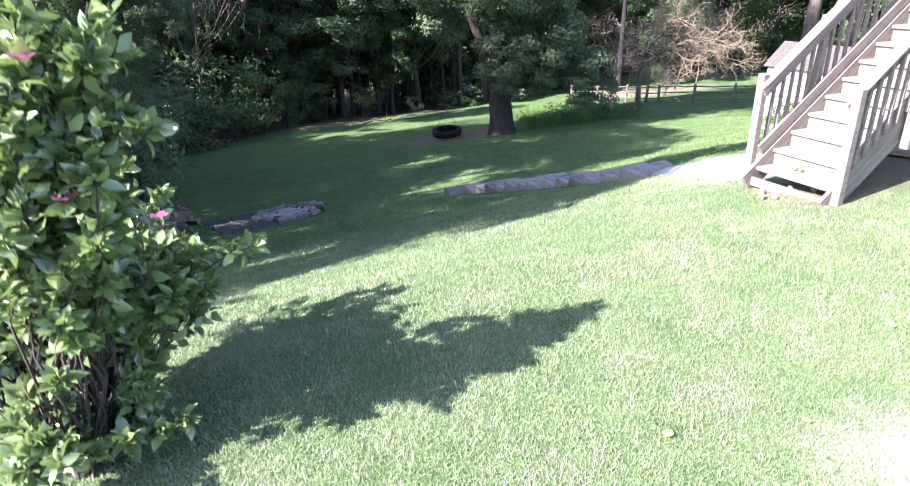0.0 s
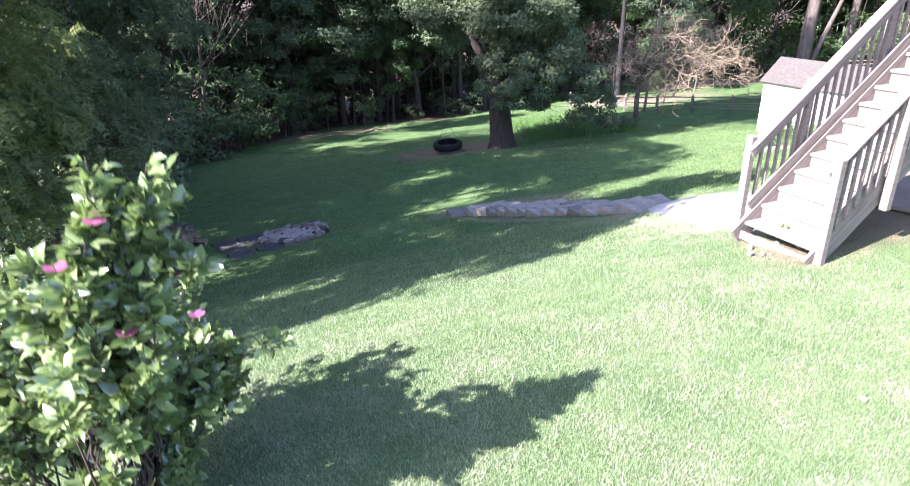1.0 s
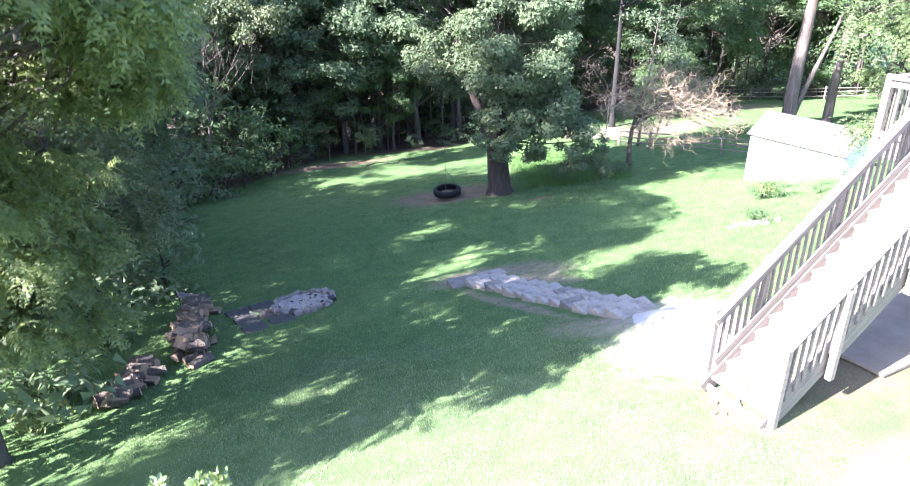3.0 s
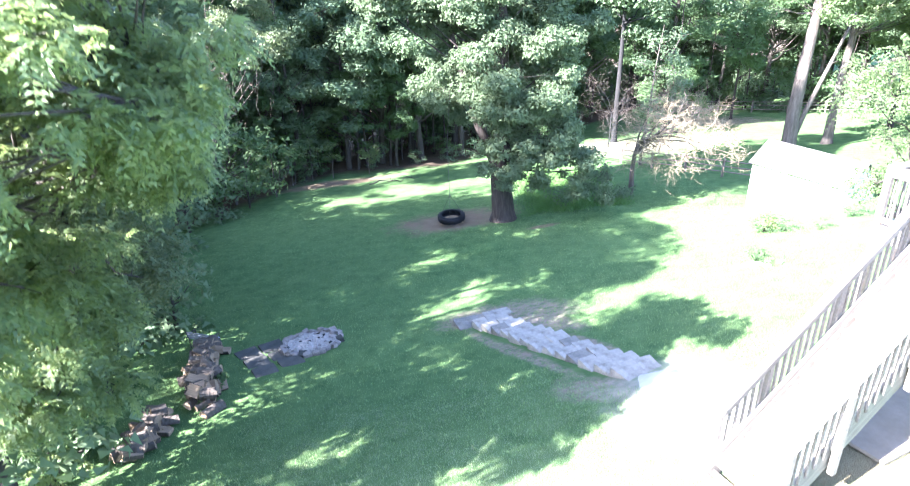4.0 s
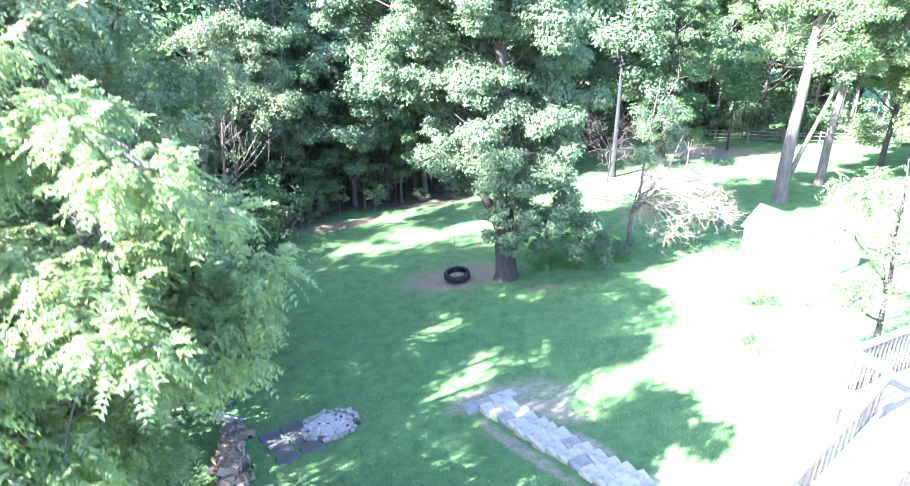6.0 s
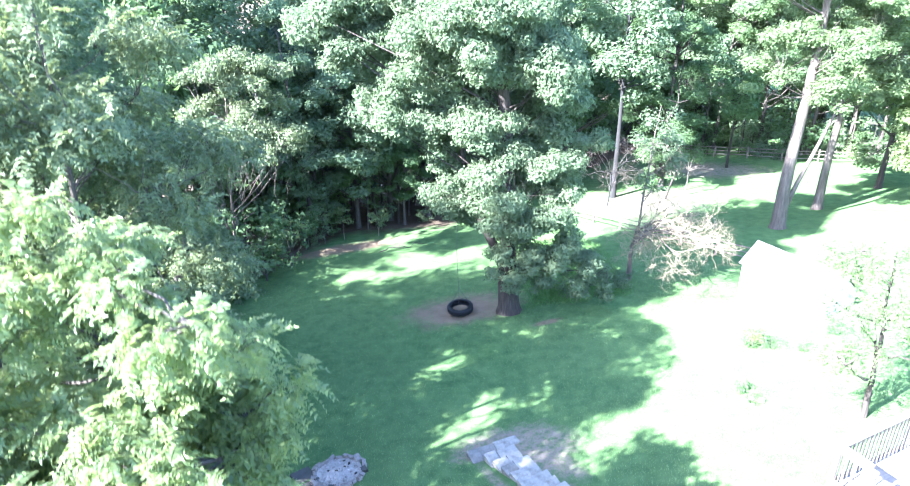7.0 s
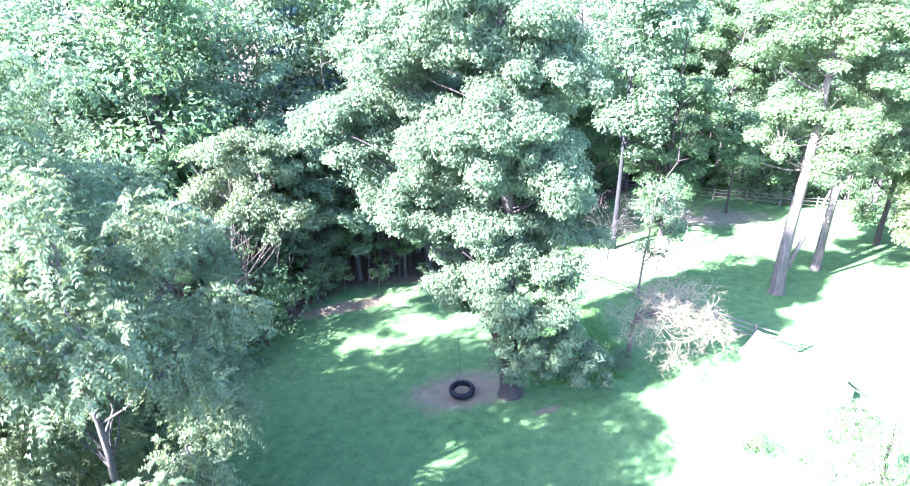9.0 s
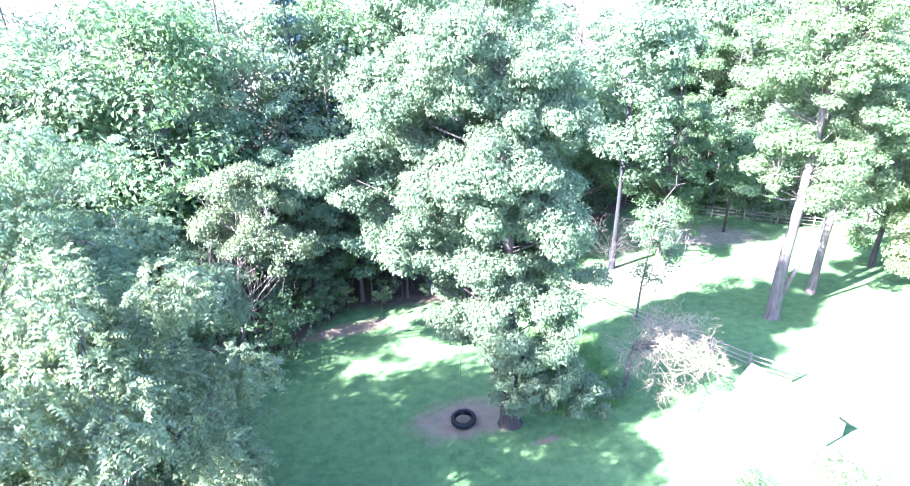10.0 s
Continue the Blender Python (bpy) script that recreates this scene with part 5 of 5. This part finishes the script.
# ---- the bare tree ----
def bare_tree(name, base, trunk, centre, radii, n, label, seed, thick=0.14, depth=3, mat=None, twig=None):
    """A dead, leafless tree: limbs that arch to an umbrella of crooked, tangled twigs."""
    rnd = random.Random(seed)
    root = empty(name, Matrix.Translation(base), label, "tree")
    V, F = [], []
    pts = [Vector(p) for p in trunk]
    tube(V, F, pts, [thick * (1.2 - 0.6 * i / (len(pts) - 1)) for i in range(len(pts))], 8)
    W, G = [], []

    def grow(p, d, L, r, lvl):
        q, way = [p], d.normalized()
        for i in range(4):
            way = (way + Vector((rnd.gauss(0, 1), rnd.gauss(0, 1), rnd.gauss(0, 0.8))) * 0.42).normalized()
            q.append(q[-1] + way * L / 4)
        tube(W, G, q, [r * (1 - 0.16 * i) for i in range(5)], 4 if lvl > 1 else 3)
        if lvl:
            for i in range(4 if lvl > 1 else 3):
                k = rnd.choice((1, 2, 3, 4, 4))
                nd = (way + Vector((rnd.gauss(0, 1), rnd.gauss(0, 1), rnd.gauss(-0.1, 0.9))) * 0.9).normalized()
                grow(q[k], nd, L * rnd.uniform(0.55, 0.8), r * 0.6, lvl - 1)

    for i in range(n):
        w = 2 * math.pi * i / n + rnd.uniform(-0.3, 0.3)
        k = rnd.uniform(0.35, 0.8)
        tip = Vector((centre[0] + radii[0] * k * math.cos(w), centre[1] + radii[1] * k * math.sin(w), centre[2] + radii[2] * rnd.uniform(-0.5, 0.6)))
        a = pts[rnd.choice((-1, -1, -2))]
        arc = bend(a, tip, rnd, 0.12, 0.1, 5)
        tube(V, F, arc, [thick * 0.5 * (1 - 0.14 * j) for j in range(6)], 5)
        for j in (3, 4, 5, 5):
            d = (tip - a).normalized() + Vector((rnd.gauss(0, 1), rnd.gauss(0, 1), rnd.gauss(0, 0.6))) * 0.8
            grow(arc[j], d, radii[0] * rnd.uniform(0.3, 0.48), thick * 0.155, depth)
    link_mesh("trunk", V, F, mat or M_BARK, root, smooth=True)
    link_mesh("twig_tangle", W, G, twig or M_TWIG, root, "tangle of pale bare twigs")
    return root


bare_tree("bare_tree", on_land(8.25, 32.4), [(0, 0, -0.2), (0.0, 0, 0.6), (-0.03, 0, 1.4), (0.0, -0.05, 2.2), (0.15, -0.3, 2.9)], (1.6, -1.1, 3.45), (3.1, 2.2, 1.9), 15, "leafless tree with a wide tangle of pale twigs", 71, 0.13, 3, M_BARK_PALE)
bare_tree("dead_bush", on_land(-14.6, 27.0), [(0, 0, -0.2), (0.1, 0, 1.0), (0.3, 0.1, 2.2), (0.5, 0.2, 3.6)], (0.8, 0.2, 5.0), (2.8, 2.4, 2.6), 6, "dead tree with long bare grey branches, by the woods", 73, 0.1, 2, None, M_BARK)


def loose_branch(name, a, b, r, label, mat, seed, lift=0.0, stub=4, category="branch"):
    """A crooked bare branch with a few side stubs."""
    rnd = random.Random(seed)
    root = empty(name, Matrix.Translation(a), label, category)
    V, F = [], []
    pts = bend(Vector((0, 0, lift)), b - a + Vector((0, 0, lift)), rnd, 0.03, 0.14, 8)
    tube(V, F, pts, [r * (1 - 0.09 * j) for j in range(9)], 7)
    for k in range(stub):
        p = pts[rnd.randrange(3, 8)]
        tube(V, F, bend(p, p + Vector((rnd.gauss(0, 0.6), rnd.gauss(0, 0.6), rnd.uniform(0.1, 0.9))) * (4 * r + 0.4), rnd, 0, 0.15, 3), [r * 0.5, r * 0.4, r * 0.3, r * 0.15], 5)
    link_mesh("wood", V, F, mat, root, smooth=True)


loose_branch("fallen_branch", on_land(-6.6, 40.9), on_land(-3.4, 42.4), 0.045, "long bare branch fallen on the lawn by the woods", M_BARK_DARK, 5, 0.08)
loose_branch("dead_tree", on_land(15.4, 49.4, 0.0), on_land(15.9, 49.6, 12.5), 0.08, "slim leafless dead tree among the leaves", M_BARK, 8, 0, 6, "tree")


# ---- weeds and brush ----
def weed(x, y, r, h, n, seed, label, mat, size=0.1):
    """A low leafy plant: thin stems and small leaves."""
    rnd, rng = random.Random(seed), np.random.default_rng(seed)
    root = empty("weed", Matrix.Translation(on_land(x, y)), label, "plant", "weeds")
    V, F, cs = [], [], []
    for i in range(n):
        w, k = rnd.uniform(0, 6.28), rnd.random() ** 0.5 * r
        e = Vector((k * math.cos(w), k * math.sin(w), h * rnd.uniform(0.5, 1.0)))
        tube(V, F, bend(Vector((e.x * 0.04, e.y * 0.04, -0.05)), e, rnd, 0.05, 0.08, 3), [0.008, 0.007, 0.005, 0.003], 4)
        cs.append(e)
    link_mesh("stem", V, F, M_BARK, root, smooth=True)
    v, f = leaf_cloud(np.array([tuple(c) for c in cs]), np.full((n, 1), h * 0.4), np.full(n, 34), rng, size, 0.7)
    link_mesh("foliage", v, f, mat, root)


weed(3.75, 7.28, 0.32, 0.2, 7, 301, "yellow-green weeds growing under the lowest stair tread", M_LOCUST_LEAF, 0.06)
weed(11.1, 23.5, 0.5, 0.6, 12, 302, "bushy yellow-green weeds by the shed", M_LOCUST_LEAF)
weed(9.0, 19.5, 0.35, 0.35, 8, 303, "low green weeds beside loose stones", M_MAPLE_LEAF)
weed(-9.6, 12.2, 0.7, 0.5, 12, 304, "tangled green weeds beside the firewood", M_MAPLE_LEAF)
weed(-9.3, 10.9, 0.8, 0.4, 12, 305, "tangled dry weeds beside the firewood", M_LOCUST_LEAF)
weed(-7.2, 15.0, 0.35, 0.3, 8, 306, "green weeds at the foot of the firewood", M_MAPLE_LEAF)
weed(4.6, 31.0, 0.9, 0.8, 18, 307, "low green shrubs under the oak", M_OAK_LEAF, 0.12)
weed(6.2, 31.8, 0.8, 0.7, 16, 308, "low green shrubs under the oak", M_OAK_LEAF, 0.12)
bare_tree("dead_bush", on_land(10.6, 48.6), [(0, 0, -0.2), (0.1, 0, 1.2), (0.1, 0.1, 2.6)], (0.6, 0.0, 3.4), (2.8, 1.8, 2.4), 12, "leafless grey bush with fine twigs, beside the grey trunk", 76, 0.05, 2, M_BARK_GREY, M_BARK_PALE)
weed(7.4, 31.2, 0.7, 0.6, 14, 309, "low green shrubs under the oak", M_OAK_LEAF, 0.12)
weed(8.0, 32.2, 0.6, 0.5, 12, 310, "low green shrubs under the oak", M_OAK_LEAF, 0.12)
bare_tree("dead_bush", on_land(17.6, 51.4), [(0, 0, -0.2), (0.1, 0, 0.8), (0.1, 0.1, 1.6)], (0.2, -0.2, 2.6), (1.9, 1.3, 1.8), 7, "leafless pale brush under the maple", 77, 0.05, 2, M_BARK_PALE, M_BARK_PALE)
bare_tree("dry_brush", on_land(13.4, 45.2), [(0, 0, -0.2), (0.1, 0, 0.4), (0.2, 0.1, 0.9)], (0.2, 0.0, 1.2), (1.3, 1.0, 0.9), 7, "dry brown brush by the rail fence", 75, 0.05, 2, None, M_BARK_PALE)


def scrap(name, x, y, size, turn, mat, label, category):
    """A small curled flat thing lying on the grass."""
    c = on_land(x, y, 0.022)
    V, F = [], []
    for i in range(5):
        t = i / 4
        w = size * (0.12 + 0.3 * math.sin(math.pi * (0.15 + 0.75 * t)))
        for s in (-1, 0, 1):
            V.append((size * (t - 0.5), s * w, 0.12 * size * abs(s) + 0.15 * size * (t - 0.5) ** 2))
    for i in range(4):
        for k in range(2):
            q = 3 * i + k
            F.append((q, q + 3, q + 4, q + 1))
    ob = link_mesh(name, V, F, mat, smooth=True)
    ob.matrix_basis = pose(c.x, c.y, c.z, 3, -4, turn)
    tagged(ob, label, category)


scrap("paper_scrap", 2.78, 4.38, 0.055, 70, M_PAPER, "small white scrap of paper on the lawn", "paper")
scrap("fallen_leaf", 0.9, 3.34, 0.06, 20, M_DRY_LEAF, "yellow fallen leaf lying on the lawn", "leaf")
scrap("fallen_leaf", 1.72, 3.42, 0.05, 130, M_DRY_LEAF, "yellow fallen leaf lying on the lawn", "leaf")


# ---- rose of sharon in front ----
def flowering_bush(x, y):
    c = on_land(x, y)
    rng, rnd = np.random.default_rng(8), random.Random(8)
    root = empty("flowering_bush", Matrix.Translation(c), "tall leafy rose of Sharon bush with a few magenta flowers", "bush")
    V, F = [], []
    tips = []
    # where the shoots end, from the root: place, spread, number
    lobes = [((0.66, -0.06, 2.38), (0.05, 0.05, 0.12), 8), ((0.44, -0.22, 2.43), (0.06, 0.07, 0.13), 9), ((0.34, -0.36, 2.12), (0.12, 0.1, 0.14), 10), ((0.2, -0.2, 1.85), (0.14, 0.14, 0.12), 6),
             ((-0.5, 0.3, 1.5), (0.24, 0.24, 0.18), 14), ((0.5, -0.22, 1.9), (0.12, 0.12, 0.15), 12), ((0.44, -0.12, 1.55), (0.16, 0.16, 0.16), 9),
             ((-0.2, 1.0, 1.35), (0.25, 0.25, 0.18), 16), ((-0.7, 1.2, 1.2), (0.28, 0.28, 0.2), 16), ((-0.75, 0.6, 1.3), (0.25, 0.25, 0.2), 12),
             ((0.36, 0.65, 1.08), (0.17, 0.2, 0.14), 16), ((0.45, 0.72, 0.82), (0.13, 0.18, 0.12), 12), ((0.15, 0.5, 0.75), (0.18, 0.2, 0.12), 9), ((0.3, 0.1, 0.25), (0.12, 0.12, 0.08), 5),
             ((0.0, -0.5, 0.45), (0.22, 0.14, 0.16), 6), ((-0.3, 0.85, 0.75), (0.3, 0.3, 0.3), 8), ((-0.95, 0.1, 1.2), (0.25, 0.3, 0.25), 10), ((-1.0, 0.1, 0.8), (0.3, 0.3, 0.3), 9)]
    for place, spread, count in lobes:
        for i in range(count):
            tip = Vector([p + max(-1.3, min(1.3, rnd.gauss(0, 1))) * s for p, s in zip(place, spread)])
            a = Vector((rnd.uniform(-0.12, 0.12), rnd.uniform(-0.12, 0.12), -0.1))
            pts = bend(a, tip, rnd, 0.08, 0.09, 6)
            tube(V, F, pts, [0.011 * (1 - 0.13 * j) for j in range(7)], 5)
            tips.append(pts)
            for j in range(2):
                b = pts[rnd.choice((3, 4, 5))]
                e = b + Vector((rnd.gauss(0, 0.16), rnd.gauss(0, 0.16), rnd.uniform(0.05, 0.3)))
                t2 = bend(b, e, rnd, 0.05, 0.1, 4)
                tube(V, F, t2, [0.006, 0.005, 0.004, 0.003, 0.002], 4)
                tips.append(t2)
    link_mesh("stem", V, F, M_BARK, root, smooth=True)
    pos, way = [], []
    for pts in tips:
        for j in range(33):
            t = rnd.uniform(0.58, 1.0) ** 0.8 * (len(pts) - 1)
            i0 = min(int(t), len(pts) - 2)
            p = pts[i0].lerp(pts[i0 + 1], t - i0)
            d = (pts[i0 + 1] - pts[i0]).normalized() * 0.5 + Vector((rnd.gauss(0, 1), rnd.gauss(0, 1), rnd.gauss(0.15, 0.7))).normalized()
            pos.append(p)
            way.append(d.normalized())
    n = len(pos)
    P, D = np.array(pos), np.array(way)
    nor = np.cross(D, rng.normal(size=(n, 3))) * 0.7 + np.array([0, 0, 0.7]) + rng.normal(size=(n, 3)) * 0.35
    side = np.cross(nor, D)
    side /= np.linalg.norm(side, axis=1)[:, None]
    nor = np.cross(D, side)
    nor /= np.linalg.norm(nor, axis=1)[:, None]
    s = rng.uniform(0.05, 0.12, n)[:, None]
    b = P + D * 0.02
    L = np.empty((n, 8, 3))
    L[:, 0] = b
    L[:, 1] = b + D * s * 0.35 + side * s * 0.3 + nor * s * 0.1
    L[:, 2] = b + D * s * 0.72 + side * s * 0.22 + nor * s * 0.06
    L[:, 3] = b + D * s * 1.05 - nor * s * 0.14
    L[:, 4] = b + D * s * 0.72 - side * s * 0.22 + nor * s * 0.06
    L[:, 5] = b + D * s * 0.35 - side * s * 0.3 + nor * s * 0.1
    L[:, 6] = b + D * s * 0.38
    L[:, 7] = b + D * s * 0.74 - nor * s * 0.03
    f = []
    for i in range(n):
        q = 8 * i
        f += [(q, q + 1, q + 6), (q + 1, q + 2, q + 7, q + 6), (q + 2, q + 3, q + 7), (q, q + 6, q + 5), (q + 6, q + 7, q + 4, q + 5), (q + 7, q + 3, q + 4)]
    link_mesh("foliage", L.reshape(-1, 3), f, M_BUSH_LEAF, root, smooth=True)
    blooms = [Vector((0.5, -0.36, 2.34)), Vector((0.42, 0.62, 1.3)), Vector((0.4, -0.56, 2.2)), Vector((0.52, -0.36, 1.75))] + [tips[rnd.randrange(len(tips))][-1] for k in range(4)]
    for p in blooms:
        V, F = [], []
        for j in range(5):
            a = 2 * math.pi * j / 5 + rnd.random()
            o = Vector((math.cos(a), math.sin(a), 0.5)) * 0.05
            t = Vector((-math.sin(a), math.cos(a), 0)) * 0.026
            q = len(V)
            V += [p, p + o * 0.6 + t, p + o * 1.05 + t * 0.6, p + o * 1.1 - t * 0.6, p + o * 0.6 - t]
            F.append((q, q + 1, q + 2, q + 3, q + 4))
        link_mesh("flower", V, F, M_PETAL, root, "magenta five-petalled flower")
    return root


flowering_bush(-2.5, 3.3)


# ---- grass ----
def grass(name, label, x0, x1, y0, y1, n, high, wide, seed, keep, thin, mat):
    rng = np.random.default_rng(seed)
    x, y = rng.uniform(x0, x1, n), y0 + (y1 - y0) * rng.random(n) ** thin
    edge = np.minimum(np.minimum(x - x0, x1 - x), np.minimum(y - y0, y1 - y)) / min(1.3, 0.2 * (x1 - x0))
    ok = keep(x, y) & (rng.random(n) < edge + 0.25 * np.sin(x * 2.1) * np.sin(y * 2.7))
    x, y = x[ok], y[ok]
    n = len(x)
    z = land(x, y)
    a = rng.uniform(0, 2 * np.pi, n)
    tuft = 1 + 0.25 * np.sin(x * 61 + 4 * np.sin(y * 23)) * np.sin(y * 67 + 4 * np.sin(x * 19)) + 0.3 * np.sin(x * 7.3 + 3 * np.sin(y * 5.1)) * np.sin(y * 8.7 + 2 * np.sin(x * 6.3))
    tuft += 0.4 * np.sin(x * 170 + 3 * np.sin(y * 53)) * np.sin(y * 190 + 3 * np.sin(x * 47))
    h = high * np.maximum(tuft, 0.15) * rng.uniform(0.5, 1.35, n)
    w = wide * rng.uniform(0.7, 1.3, n)
    ln = rng.normal(size=(n, 2)) * (h * 0.75)[:, None]
    V = np.empty((n, 3, 3))
    V[:, 0] = np.stack([x - np.cos(a) * w, y - np.sin(a) * w, z - 0.005], -1)
    V[:, 1] = np.stack([x + np.cos(a) * w, y + np.sin(a) * w, z - 0.005], -1)
    V[:, 2] = np.stack([x + ln[:, 0], y + ln[:, 1], z + h], -1)
    i = np.arange(n)[:, None] * 3
    tagged(link_mesh(name, V.reshape(-1, 3), np.hstack([i, i + 1, i + 2]), mat), label, "grass", kind="stuff")


def off_path(x, y):
    d = STEP_END - STEP_TOP
    t = np.clip(((x - STEP_TOP.x) * d.x + (y - STEP_TOP.y) * d.y) / d.length_squared, 0, 1)
    steps = np.hypot(x - STEP_TOP.x - t * d.x, y - STEP_TOP.y - t * d.y) > 0.85
    walk_ = ~((np.abs(x - 4.0) < 1.0) & (y > 8.3) & (y < 12.2))
    dx, dy = x - 3.38, y - 7.25
    u, v = 0.9 * dx + 0.437 * dy, -0.437 * dx + 0.9 * dy
    stairs = ~((u > -0.15) & (u < 4) & (np.abs(v) < 0.62)) & ~((u > 0.7) & (u < 5.6) & (v < -0.6) & (v > -3.6))
    fu, fw = 0.809 * (x + 7.12) + 0.588 * (y - 17.15), 0.588 * (x + 7.12) - 0.809 * (y - 17.15)
    flags = (fu > -0.37) & (fu < 1.13) & (fw > -0.37) & (fw < 1.9)
    soil = np.hypot((x + 1.0) / 2.7, (y - 30.2) / 1.7) > 0.9
    pit = (np.hypot(x + 5.27, y - 17.6) > 0.95) & ~flags
    dry = (np.hypot((x - 2.3) / 0.5, (y - 3.05) / 0.42) > 0.3 + 0.7 * np.abs(np.sin(37 * x) * np.sin(41 * y))) & (np.hypot(x - 4.5, y - 5.6) > 0.15 + 0.3 * np.abs(np.sin(37 * x) * np.sin(41 * y)))
    return dry & steps & walk_ & stairs & soil & pit


grass("grass_blades", "short green lawn grass with dry tips", -6.0, 7.0, 0.7, 13.3, 520000, 0.024, 0.0026, 1, off_path, 1.3, M_GRASS_BLADE)
grass("grass_blades", "dense short lawn grass with dry tips, nearest the house", -3.4, 5.2, 0.8, 6.9, 380000, 0.021, 0.0034, 7, off_path, 1.2, M_GRASS_BLADE)
grass("grass_tufts", "green lawn grass farther down the bank", -13.6, 13.6, 8.4, 36.6, 222000, 0.036, 0.008, 2, off_path, 1.3, M_GRASS_TUFT)


def oak_bed(x, y):
    """The unmown strip between the oak and the fence."""
    u = x - 2.2
    front = 29.4 + 0.04 * u + 0.075 * np.maximum(u - 2.0, 0) ** 1.7 + 0.15 * np.sin(2.3 * x)
    inside = np.minimum(np.minimum(u, 8.3 - x), np.minimum((y - front) * 1.5, 41.5 - 0.6 * np.abs(x - 5) - y)) / 1.3
    return inside > 0.5 + 0.5 * np.sin(917.0 * x + 573.0 * y)


grass("tall_grass", "unmown green grass and weeds growing between oak and fence", 2.2, 8.4, 29.0, 41.5, 42000, 0.3, 0.014, 5, oak_bed, 1.3, M_TALL_GRASS)
